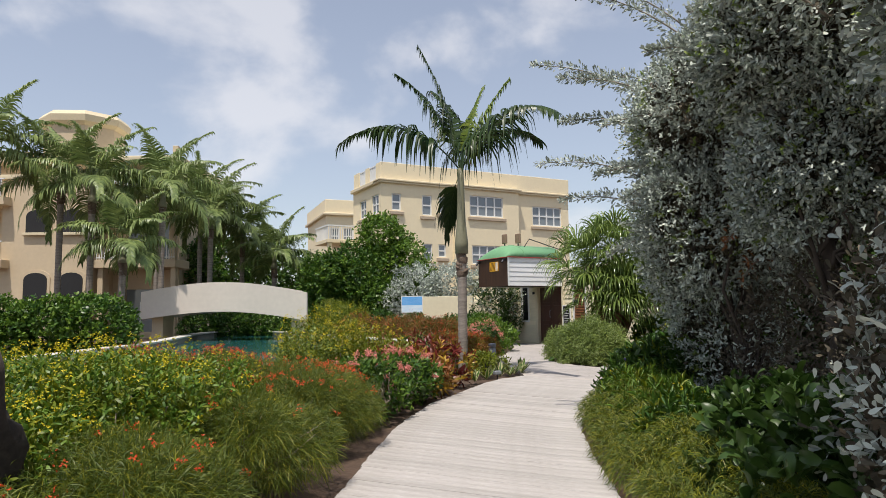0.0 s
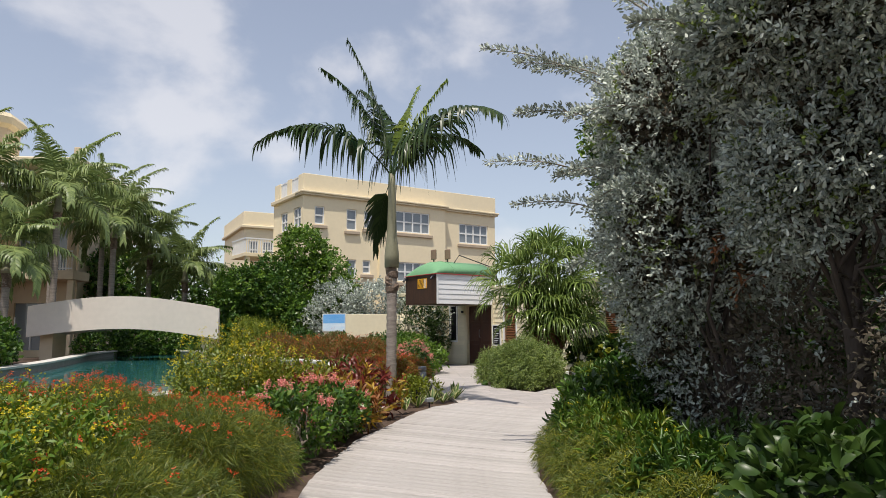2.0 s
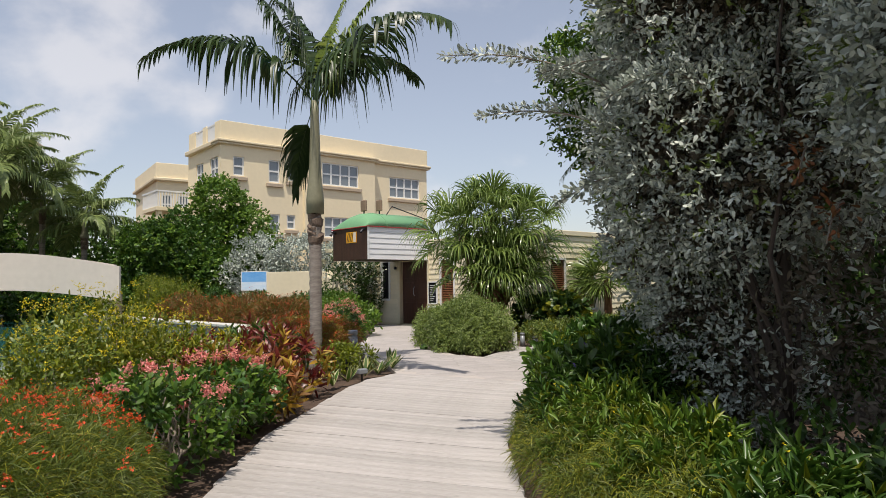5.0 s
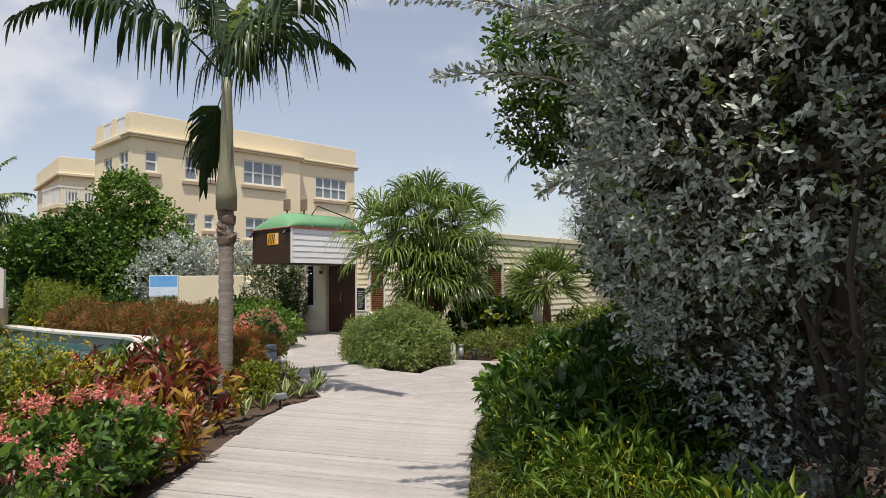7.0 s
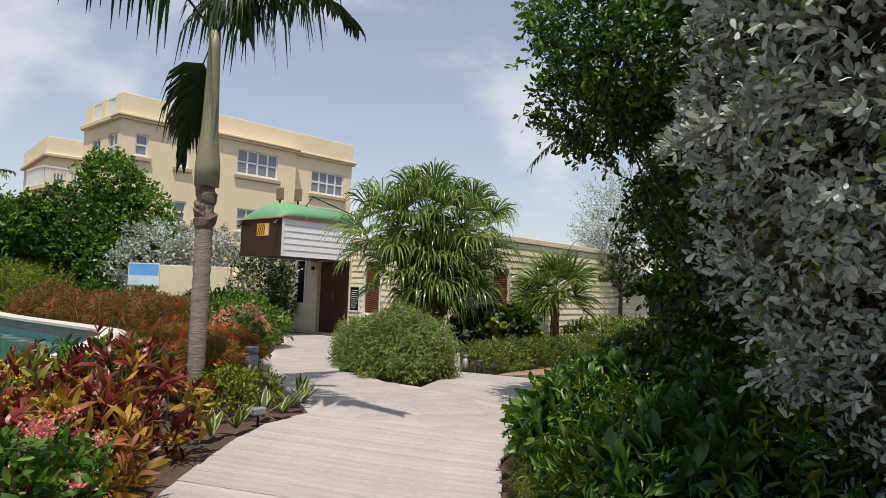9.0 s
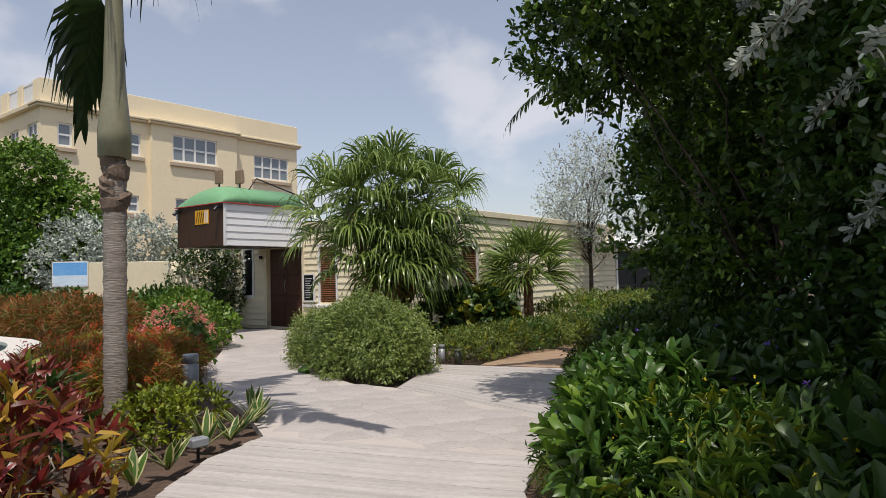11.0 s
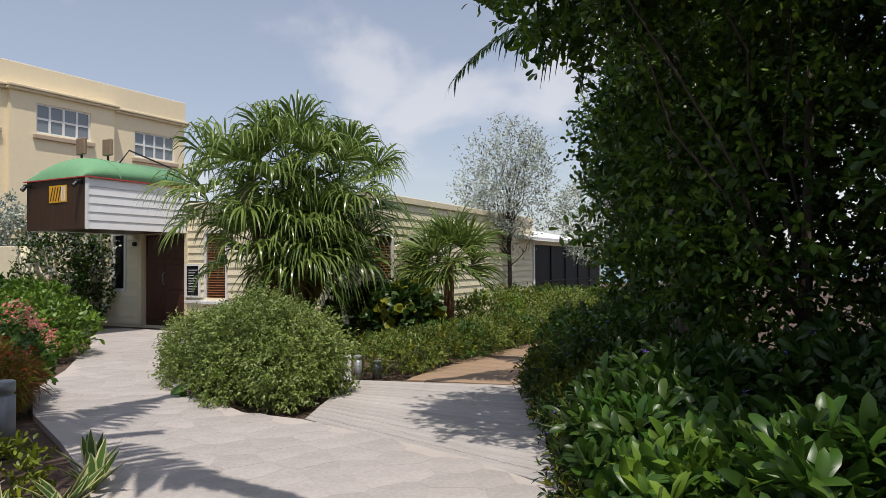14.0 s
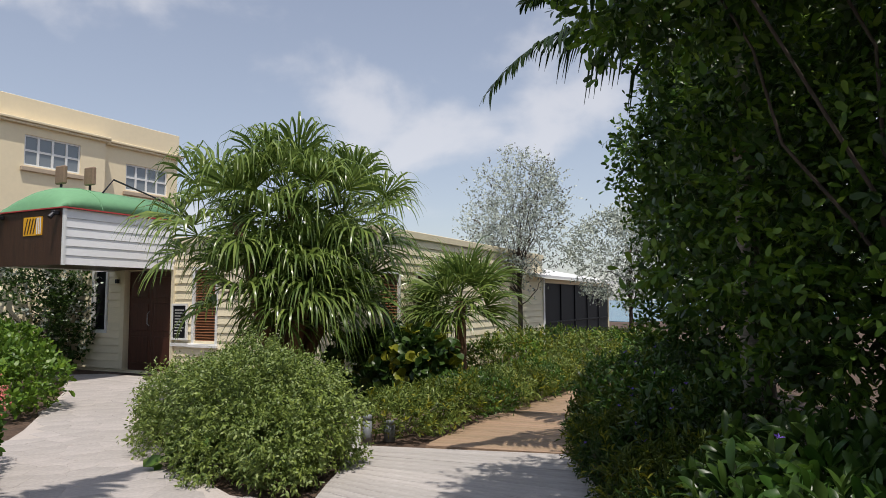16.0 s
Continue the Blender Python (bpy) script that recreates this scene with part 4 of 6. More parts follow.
for x0, x1 in ((ENT_HOLES[1][0] - 0.12, ENT_HOLES[1][0]), (ENT_HOLES[1][2], ENT_HOLES[1][2] + 0.08)):
    _ob = part("door_jamb", box_bm(x0, -0.05, 0, x1, 0.06, 2.2), M_WALLCREAM, bungalow, "cream door jamb")
    _ob.matrix_basis = ENT
# menu board in a white frame between door and louvres
board = tagged(part("menu_board", box_bm(0.04, -0.03, 0.04, 0.40, 0.0, 0.70), M_BLACK), "black chalk menu board in a white frame on the wall", "notice board")
_bm = box_bm(0, -0.045, 0, 0.04, 0.0, 0.74)
box_bm(0.40, -0.045, 0, 0.44, 0.0, 0.74, 0, _bm)
box_bm(0.04, -0.045, 0.70, 0.40, 0.0, 0.74, 0, _bm)
box_bm(0.04, -0.045, 0, 0.40, 0.0, 0.04, 0, _bm)
part("frame", _bm, M_WHITE, board, "white frame")
_bm = bmesh.new()
for k in range(9):
    box_bm(0.09, -0.033, 0.12 + k * 0.06, 0.09 + 0.16 + 0.1 * ((k * 7) % 3) / 2, -0.030, 0.135 + k * 0.06, 0, _bm)
part("chalk_lines", _bm, M_WHITE, board, "white lines of chalk writing")
board.matrix_world = LOC @ ENT @ pose(ent(4.94), -0.03, 0.68)
# white trim along the sill line between board and corner
part("sill_trim", box_bm(ent(4.98), -0.06, 0.55, ent(3.7), -0.02, 0.62, 0.004), M_WHITE, bungalow).matrix_basis = ENT
part("corner_post", box_bm(-0.05, -0.05, -0.06, 0.05, 0.05, H1 + 0.01, 0.004), M_WALLCREAM, bungalow)
part("corner_post", box_bm(8.9, -0.05, -0.06, 9.02, 0.05, H1 - 0.5, 0.004), M_WHITE, bungalow)

# porch at the far end with dark screens and a pitched roof
porch = empty("porch", "screened porch with dark panels under a pale sloping roof", "porch", LOC)
_bm = bmesh.new()
_v = [_bm.verts.new(c) for c in ((7.6, -0.35, 2.10), (17.2, -0.35, 2.10), (17.2, 5.0, 3.15), (7.6, 5.0, 3.15), (7.6, -0.35, 2.17), (17.2, -0.35, 2.17), (17.2, 5.0, 3.22), (7.6, 5.0, 3.22))]
for f in ((0, 1, 2, 3), (4, 5, 6, 7), (0, 1, 5, 4), (1, 2, 6, 5), (2, 3, 7, 6), (3, 0, 4, 7)):
    _bm.faces.new([_v[i] for i in f])
_ob = part("roof", _bm, M_WHITE, porch, "pale metal roof")
part("beam", box_bm(9.03, -0.06, 1.97, 17.0, 0.06, 2.1, 0.004), M_WALLCREAM, porch)
for k, x in enumerate(np.linspace(9.1, 16.9, 6)):
    part("post", box_bm(x - 0.05, -0.045, -0.06, x + 0.05, 0.045, 1.97, 0.004), M_WALLCREAM if k == 5 else M_BLACK, porch)
for x0, x1 in zip(np.linspace(9.1, 16.9, 6)[:-1], np.linspace(9.1, 16.9, 6)[1:]):
    part("screen", box_bm(x0 + 0.05, -0.01, -0.05, x1 - 0.05, 0.01, 1.97), M_BLACK, porch, "black mesh screen")
    part("rail", box_bm(x0 + 0.05, -0.05, 0.78, x1 - 0.05, -0.011, 0.83, 0.004), M_BLACK, porch)
part("end_panel", box_bm(16.9, 0.05, -0.05, 17.0, 5.0, 2.1), M_WALLCREAM, porch)

# ---------- entrance canopy ----------
canopy = empty("entrance_canopy", "green canvas canopy over dark wood and white boards above the entrance", "canopy", LOC)
CX0, CX1, CY0, CY1, CZ0, CZ1 = -2.43, 0.0, 4.95, 6.85, 2.12, 3.12
part("front_panel", box_bm(CX0 - 0.03, CY0 + 0.03, CZ0, CX0 + 0.02, CY1, CZ1 - 0.0, 0.003), M_DARKWOOD, canopy, "dark stained wood front")
part("side_core", box_bm(CX0 + 0.02, CY0 + 0.02, CZ0, CX1 - 0.03, CY0 + 0.07, CZ1), M_SIDING_W, canopy)
part("side_core", box_bm(CX0 + 0.02, CY1 - 0.07, CZ0, CX1 - 0.03, CY1 - 0.02, CZ1), M_SIDING_W, canopy)
part("soffit", box_bm(CX0 + 0.02, CY0 + 0.07, CZ0 + 0.02, CX1 - 0.03, CY1 - 0.07, CZ0 + 0.06), M_DARKWOOD, canopy)
part("corner_strip", box_bm(CX0 - 0.035, CY0 - 0.03, CZ0 - 0.01, CX0 + 0.015, CY0 + 0.025, CZ1 + 0.01, 0.003), M_WHITE, canopy)
weatherboards(canopy, CX0 + 0.02, CX1 - 0.03, CZ0, CZ1, [], pose(0, CY0 + 0.0, 0), M_SIDING_W, 0.166, 0.015)
# barrel roof, its front end rounded down to the panel
bm = bmesh.new()
rows = []
for x in (CX0 - 0.06, CX0 - 0.02, CX0 + 0.08, CX0 + 0.22, CX0 + 0.42, CX0 + 0.70, CX1 - 0.02):
    u = min((x - CX0 + 0.06) / 0.75, 1.0)
    g = (1 - (1 - u) ** 2.4) ** 0.6
    rows.append([bm.verts.new((x, CY0 - 0.05 + (CY1 - CY0 + 0.1) * k / 16, CZ1 + 0.02 + 0.50 * g * math.sin(k / 16 * math.pi) ** 0.5)) for k in range(17)])
for ra, rb in zip(rows, rows[1:]):
    for k in range(16):
        bm.faces.new((ra[k], ra[k + 1], rb[k + 1], rb[k]))
bm.faces.new(rows[-1][::-1])
bm.faces.new([r[0] for r in rows] + [r[16] for r in rows[::-1]])
bmesh.ops.remove_doubles(bm, verts=bm.verts, dist=0.001)
roof = part("canvas_roof", bm, M_GREENROOF, canopy, "green canvas barrel roof", True)
part("seam", tube_bm([(CX0 + 0.70, CY0 - 0.05 + (CY1 - CY0 + 0.1) * k / 16, CZ1 + 0.022 + 0.50 * math.sin(k / 16 * math.pi) ** 0.5) for k in range(17)], [0.008] * 17, 6), M_GREENROOF, roof)
_bm = box_bm(CX0 - 0.07, CY0 - 0.06, CZ1 - 0.005, CX0 - 0.04, CY1 + 0.06, CZ1 + 0.018)
box_bm(CX0 - 0.04, CY0 - 0.06, CZ1 - 0.005, CX1, CY0 - 0.03, CZ1 + 0.018, 0, _bm)
part("red_piping", _bm, M_RED, canopy, "red edge piping")
# small sign on the front: yellow with slanting bars and pale stripes
sgn = part("sign", box_bm(CX0 - 0.045, 5.53, 2.66, CX0 - 0.032, 6.08, 3.0), M_YELLOW, canopy, "yellow sign with slanting bars")
_bm = bmesh.new()
for k in range(4):
    y = 6.05 - k * 0.085
    vs = [_bm.verts.new((CX0 - 0.049, a, b)) for a, b in ((y, 2.69), (y - 0.03, 2.69), (y - 0.11, 2.97), (y - 0.08, 2.97))]
    _bm.faces.new(vs)
part("slanting_bars", _bm, M_DARKWOOD, sgn)
_bm = bmesh.new()
for k in range(3):
    box_bm(CX0 - 0.051, 5.56 + k * 0.05, 2.68, CX0 - 0.046, 5.585 + k * 0.05, 2.98, 0, _bm)
part("stripes", _bm, M_WHITE, sgn)
for y in (5.1, 6.75):
    lamp = tagged(part("wall_lamp", box_bm(CX0 - 0.14, y - 0.05, 3.0, CX0 - 0.031, y + 0.05, 3.07, 0.01), M_DARKMETAL), "small dark spotlight on the canopy front", "lamp", group="canopy spotlights")
    lamp.matrix_world = LOC
    part("lamp_head", tube_bm([(CX0 - 0.12, y, 3.02), (CX0 - 0.19, y, 2.94)], [0.035, 0.045], 10), M_DARKMETAL, lamp)
# two rusty floodlights on the roof, with a stay
for y, x in ((5.9, -1.9), (5.55, -1.55)):
    fl = tagged(part("floodlight", box_bm(x - 0.05, y - 0.14, 3.70, x + 0.03, y + 0.14, 4.05, 0.02), M_RUST), "rust-brown flat floodlight standing on the canopy roof", "floodlight", group="roof floodlights")
    part("bracket", box_bm(x - 0.02, y - 0.02, 3.45, x + 0.01, y + 0.02, 3.70), M_DARKMETAL, fl)
    fl.matrix_world = LOC
stay = tagged(part("stay_rod", tube_bm([(-1.4, 5.4, 3.55), (-1.2, 5.35, 3.85), (0.3, 5.2, 3.45), (0.6, 5.2, 2.6)], [0.018] * 4, 6), M_DARKMETAL), "dark metal rod running over the canopy roof", "rod")
stay.matrix_world = LOC
doorlamp = tagged(part("wall_lamp", box_bm(-0.10, 6.60, 1.86, -0.03, 6.68, 1.95, 0.008), M_DARKMETAL), "small black wall lamp beside the entrance", "lamp")
doorlamp.matrix_world = LOC

# ---------- cream wall with a picture panel ----------
gw = tagged(part("wall_low", bm := box_bm(0, 0, -0.06, 3.25, 0.25, 1.86, 0.01), M_WALLCREAM), "low cream garden wall with a rounded end", "wall", kind="structure")
part("rounded_end", cyl_bm(3.25, 0.55, -0.06, 1.86, 0.55, 24), M_WALLCREAM, gw, "", True)
gw.matrix_world = pose(-3.3, 28.4, 0, 0, 0, -20)
panel = tagged(part("picture_panel", box_bm(-0.02, -0.03, 1.20, 0.98, -0.004, 1.90, 0.004), M_WHITE), "blue and white picture panel on the low wall", "sign")
M_PRINT_SKY = mat("blue_print", (0.09, 0.36, 0.78), 0.5, col2=(0.22, 0.50, 0.85), scale=1.5, stretch=(1, 1, 3))
M_PRINT_SAND = mat("pale_print", (0.80, 0.88, 0.93), 0.5, col2=(0.55, 0.74, 0.90), scale=2.5, stretch=(1, 1, 4))
part("sky_print", box_bm(0.01, -0.034, 1.52, 0.95, -0.030, 1.87), M_PRINT_SKY, panel, "printed blue sky")
part("sea_print", box_bm(0.01, -0.034, 1.23, 0.95, -0.030, 1.519), M_PRINT_SAND, panel, "printed pale sea and sand")
panel.matrix_world = pose(-3.3, 28.4, 0, 0, 0, -20)

# ---------- large cream building ----------
BIG = pose(-6.796, 44.63, 0, 0, 0, 31.8)
big = empty("apartment_building", "three-storey cream stucco building with white windows and a flat parapet roof", "building", BIG)
HC, HP = 10.0, 11.45


def pane_window(parent, x, z, w, h, cols, rows, m, depth=0.12):
    win = part("window", box_bm(x, depth, z, x + w, depth + 0.02, z + h), M_GLASS, parent)
    bm = bmesh.new()
    for k in range(cols + 1):
        c = x + w * k / cols
        e = 0.085 if k in (0, cols) else 0.055
        box_bm(c - e, depth - 0.05, z, c + e, depth - 0.002, z + h, 0, bm)
    for k in range(rows + 1):
        c = z + h * k / rows
        e = 0.085 if k in (0, rows) else 0.05
        box_bm(x, depth - 0.045, c - e, x + w, depth - 0.004, c + e, 0, bm)
    part("window_frame", bm, M_WHITE, win, "white frame and glazing bars")
    part("window_sill", box_bm(x - 0.18, -0.16, z - 0.30, x + w + 0.18, 0.0, z - 0.08, 0.02), M_SILL, win, "brown sill")
    win.matrix_basis = m
    return win


def facade(parent, x0, x1, y, m, wins, z1=HC, thick=0.3):
    ob = part("wall", wall_with_holes(x0, x1, -0.06, z1, y, y + thick, [(a, b, a + w, b + h) for a, b, w, h, c, r in wins]), M_STUCCO, parent)
    ob.matrix_basis = m
    for a, b, w, h, c, r in wins:
        pane_window(parent, a, b, w, h, c, r, m @ pose(0, y, 0))


I4 = Matrix.Identity(4)
# left part, projecting middle, right part of the front
facade(big, 0.0, 5.54, 0.0, I4, [(0.80, 8.16, 0.69, 1.18, 1, 2), (3.11, 7.94, 0.76, 1.42, 1, 2), (4.45, 8.15, 0.62, 1.2, 1, 2), (3.15, 4.75, 0.72, 1.2, 1, 2), (4.35, 5.05, 0.6, 0.9, 1, 2), (0.80, 4.75, 0.69, 1.2, 1, 2)])
facade(big, 5.54, 11.02, -0.25, I4, [(6.8, 8.07, 2.85, 1.5, 4, 2), (6.95, 4.6, 2.6, 1.35, 4, 2)])
facade(big, 11.02, 16.05, 0.2, I4, [(12.6, 7.71, 2.75, 1.49, 4, 2), (12.6, 4.4, 2.75, 1.3, 4, 2)])
part("wall_return", box_bm(5.54, 0.05, -0.06, 5.84, 0.3, HC), M_STUCCO, big)
part("wall_return", box_bm(10.72, 0.05, -0.06, 11.02, 0.5, HC), M_STUCCO, big)
part("wall_side_right", box_bm(15.75, 0.5, -0.06, 16.05, 5.0, HC), M_STUCCO, big)
for x0, x1, y in ((-0.2, 5.36, 0.0), (5.36, 11.2, -0.25), (11.2, 16.25, 0.2)):
    e0, e1 = (0.06 if x0 < 0 else 0.0), (0.06 if x1 > 16 else 0.0)
    part("cornice", box_bm(x0, y - 0.2, HC, x1, y + 0.9, HC + 0.13, 0.03), M_CREAMTRIM, big, "moulded cornice")
    part("cornice_step", box_bm(x0 - e0, y - 0.28, HC + 0.13, x1 + e1, y + 0.9, HC + 0.27, 0.03), M_CREAMTRIM, big)
part("parapet", box_bm(0.0, 0.02, HC + 0.27, 16.0, 0.28, HP, 0.02), M_STUCCO, big)
part("wall_back", box_bm(0.0, 5.0, -0.06, 16.05, 5.3, HC), M_STUCCO, big)
SIDE = pose(0.0, 5.0, 0, 0, 0, -90)
facade(big, 0.0, 4.7, 0.0, SIDE, [(1.1, 7.95, 1.2, 1.3, 2, 2), (3.35, 7.95, 1.25, 1.35, 2, 2), (1.1, 4.6, 1.2, 1.45, 2, 2), (3.35, 4.6, 1.25, 1.45, 2, 2)])
part("cornice", box_bm(-0.25, 0.9, HC, 0.5, 5.3, HC + 0.27, 0.04), M_CREAMTRIM, big)
part("cornice", box_bm(15.6, 1.1, HC, 16.3, 5.3, HC + 0.27, 0.04), M_CREAMTRIM, big)
part("roof", box_bm(0.5, 1.1, HC - 0.3, 15.6, 5.0, HC), M_GREYWALL, big)
part("parapet", box_bm(15.74, 0.28, HC + 0.27, 16.0, 5.2, HP, 0.02), M_STUCCO, big)
for y0, y1 in ((0.28, 0.9), (2.2, 2.85), (4.15, 5.2)):
    part("parapet_pier", box_bm(0.0, y0, HC + 0.27, 0.26, y1, HP, 0.01), M_STUCCO, big)
for y0, y1 in ((0.9, 2.2), (2.85, 4.15)):
    rail = part("parapet_rail", box_bm(0.05, y0, HP - 0.14, 0.16, y1, HP - 0.05), M_WHITE, big, "white parapet railing")
    part("lower_rail", box_bm(0.05, y0, HC + 0.29, 0.16, y1, HC + 0.37), M_WHITE, rail)
    for q in range(9):
        y = y0 + (q + 0.5) * (y1 - y0) / 9
        part("baluster", box_bm(0.07, y - 0.045, HC + 0.37, 0.14, y + 0.045, HP - 0.14), M_WHITE, rail)

# balcony behind the left flank
bal = part("balcony", box_bm(-2.2, 4.7, 6.3, -0.01, 7.7, 6.55, 0.01), M_STUCCO, big)
part("balcony_post", box_bm(-2.1, 4.8, -0.06, -1.8, 5.1, 6.3, 0.01), M_STUCCO, bal)
rail = part("railing", box_bm(-2.2, 4.7, 7.5, -2.08, 7.7, 7.6), M_WHITE, bal, "white railing")
for k in range(15):
    part("baluster", box_bm(-2.17, 4.75 + k * 0.2, 6.55, -2.11, 4.81 + k * 0.2, 7.5), M_WHITE, rail)
for k in range(11):
    part("baluster", box_bm(-2.05 + k * 0.18, 4.72, 6.55, -1.99 + k * 0.18, 4.78, 7.5), M_WHITE, rail)
part("rail_return", box_bm(-2.08, 4.7, 7.5, -0.05, 4.8, 7.6), M_WHITE, rail)

# lower wing further back
WING = pose(-14.15, 59.28, 0, 0, 0, 25)
wing = empty("apartment_wing", "cream stucco wing with parapet roof behind the trees", "building", WING)
facade(wing, 0, 3.6, 0, I4, [(0.4, 7.4, 0.8, 1.5, 1, 2), (1.6, 7.4, 0.9, 1.5, 1, 2)], 10.0)
part("wall_side", box_bm(0, 0.3, -0.06, 0.3, 9, 10.0), M_STUCCO, wing)
part("wall_side", box_bm(3.3, 0.3, -0.06, 3.6, 9, 10.0), M_STUCCO, wing)
part("wall_back", box_bm(0, 9, -0.06, 3.6, 9.3, 10.0), M_STUCCO, wing)
part("cornice", box_bm(-0.3, -0.3, 10.0, 3.9, 9.4, 10.25, 0.05), M_CREAMTRIM, wing)
part("parapet", box_bm(-0.1, -0.1, 10.25, 3.7, 9.3, 11.45, 0.02), M_STUCCO, wing)
part("balcony", box_bm(3.6, -1.2, 5.9, 5.6, 1.5, 7.2, 0.02), M_WHITE, wing)

# ---------- villa by the pool ----------
VIL = V0 @ pose(0, 36, 0)
villa = empty("villa", "three-storey tan stucco villa with balconies and an eight-sided tower", "building", VIL)
part("wall_main", wall_with_holes(-24.6, -15.0, -0.06, 9.6, 2.2, 2.5, [(-18.0, 0.3, -15.6, 2.7), (-18.0, 4.3, -15.6, 6.7), (-18.0, 7.7, -15.6, 9.4)]), M_STUCCO_TAN, villa)
for z in (0.3, 4.3, 7.7):
    w_ = part("window", box_bm(-18.0, 2.36, z, -15.6, 2.4, z + (2.4 if z < 5 else 1.7)), M_GLASS, villa, "dark balcony doors")
    _bm = bmesh.new()
    for x in (-18.0, -17.2, -16.4, -15.65):
        box_bm(x, 2.28, z, x + 0.06, 2.355, z + 1.7, 0, _bm)
    part("window_frame", _bm, M_WHITE, w_)
part("wall_end", box_bm(-15.3, 2.5, -0.06, -15.0, 10, 9.6), M_STUCCO_TAN, villa)
part("wall_back", box_bm(-30, 10, -0.06, -15.0, 10.3, 9.6), M_STUCCO_TAN, villa)
for z in (4.25, 7.6):
    bal = part("balcony", box_bm(-18.9, 0.2, z - 0.45, -14.4, 2.2, z, 0.02), M_STUCCO_TAN, villa)
    rail = part("railing", box_bm(-18.8, 0.28, z + 0.92, -14.5, 0.36, z + 0.99, 0.005), M_WHITE, bal, "white balustrade")
    _bm = bmesh.new()
    for k in range(31):
        box_bm(-18.75 + k * 0.14, 0.3, z, -18.71 + k * 0.14, 0.34, z + 0.92, 0, _bm)
    box_bm(-18.8, 0.28, z + 0.08, -14.5, 0.36, z + 0.13, 0, _bm)
    part("balustrade", _bm, M_WHITE, rail)
    part("column", box_bm(-14.75, 0.3, z, -14.45, 0.6, z + 2.9, 0.02), M_STUCCO_TAN, bal)
part("column", box_bm(-14.75, 0.4, -0.06, -14.45, 0.7, 3.8, 0.02), M_STUCCO_TAN, villa)
part("column", box_bm(-18.7, 0.4, -0.06, -18.4, 0.7, 3.8, 0.02), M_STUCCO_TAN, villa)
part("roof", box_bm(-25.0, 0.0, 9.6, -14.2, 10.4, 9.9, 0.05), M_CREAMTRIM, villa)


def arch_prism(x0, x1, z0, z1, y, arch=0.35, th=0.03):
    pts = [(x0, z0), (x1, z0)] + [((x0 + x1) / 2 + (x1 - x0) / 2 * math.cos(a), z1 - arch + arch * math.sin(a)) for a in np.linspace(0, math.pi, 9)]
    bm = bmesh.new()
    f = [bm.verts.new((a, y, b)) for a, b in pts]
    g = [bm.verts.new((a, y + th, b)) for a, b in pts]
    bm.faces.new(f)
    bm.faces.new(g[::-1])
    for i in range(len(pts)):
        j = (i + 1) % len(pts)
        bm.faces.new((f[i], f[j], g[j], g[i]))
    return bm


# eight-sided stair tower with arched openings
tower = part("tower", tube_bm([(-20.7, 2.4, -0.06), (-20.7, 2.4, 11.8)], [2.1, 2.1], 8), M_STUCCO_TAN, villa, "eight-sided stair tower")
part("tower_cornice", tube_bm([(-20.7, 2.4, 11.8), (-20.7, 2.4, 12.0), (-20.7, 2.4, 12.35), (-20.7, 2.4, 12.6)], [2.12, 2.35, 2.4, 2.2], 8), M_CREAMTRIM, tower)
part("stair_block", box_bm(-23.6, -0.22, -0.06, -18.9, 2.2, 8.6, 0.02), M_STUCCO_TAN, villa)
part("stair_block_cornice", box_bm(-23.75, -0.36, 8.6, -18.75, 2.2, 8.85, 0.03), M_CREAMTRIM, villa)
for x in (-21.65, -19.75):
    for z0, z1 in ((1.3, 3.55), (5.7, 6.95)):
        w_ = part("arched_window", arch_prism(x - 0.62, x + 0.62, z0, z1, -0.29), M_DARK, villa, "dark arched opening")
        part("window_sill", box_bm(x - 0.75, -0.4, z0 - 0.15, x + 0.75, -0.25, z0 - 0.005, 0.01), M_CREAMTRIM, w_)
        part("reveal", arch_prism(x - 0.78, x + 0.78, z0 - 0.0, z1 + 0.16, -0.258, 0.42, 0.2), M_STUCCO_TAN, w_)
part("wall_left", box_bm(-30, 0.9, -0.06, -22.9, 1.2, 10.4), M_STUCCO_TAN, villa)
for z in (4.25, 7.6):
    bal = part("balcony", box_bm(-29.5, -0.9, z - 0.45, -23.1, 0.9, z, 0.02), M_STUCCO_TAN, villa)
    _bm = bmesh.new()
    for k in range(44):
        box_bm(-29.4 + k * 0.14, -0.8, z, -29.36 + k * 0.14, -0.76, z + 0.92, 0, _bm)
    box_bm(-29.4, -0.82, z + 0.92, -23.2, -0.74, z + 0.99, 0, _bm)
    part("railing", _bm, M_WHITE, bal, "white balustrade")
for z in (0.4, 4.4, 7.7):
    part("window", box_bm(-27.5, 0.84, z, -24.5, 0.88, z + 2.2), M_GLASS, villa)


# ---------- planting: main palm ----------
feather_palm(-0.16, 13.6, 4.15, 11, "single palm with ringed grey trunk and drooping dark fronds", length=3.25, r=0.098, n_leaf=52, leaf_len=0.85, leaf_w=0.058, shaft=1.75, group="", hang=1.25,
             specs=[(182, 0.92, 1.75, 0.98, False), (-50, 0.74, 1.45, 0.98, False), (43, 1.0, 1.6, 0.86, False), (178, 1.40, 0.35, 0.86, False), (165, 1.30, 0.75, 0.82, False), (120, 1.42, 0.9, 0.78, False),
                    (8, 1.22, 0.35, 0.70, True), (35, 1.40, 0.3, 0.58, True), (80, 0.95, 1.5, 0.8, False), (-20, 1.2, 1.3, 0.55, False),
                    (138, -1.05, 0.45, 0.46, False)])

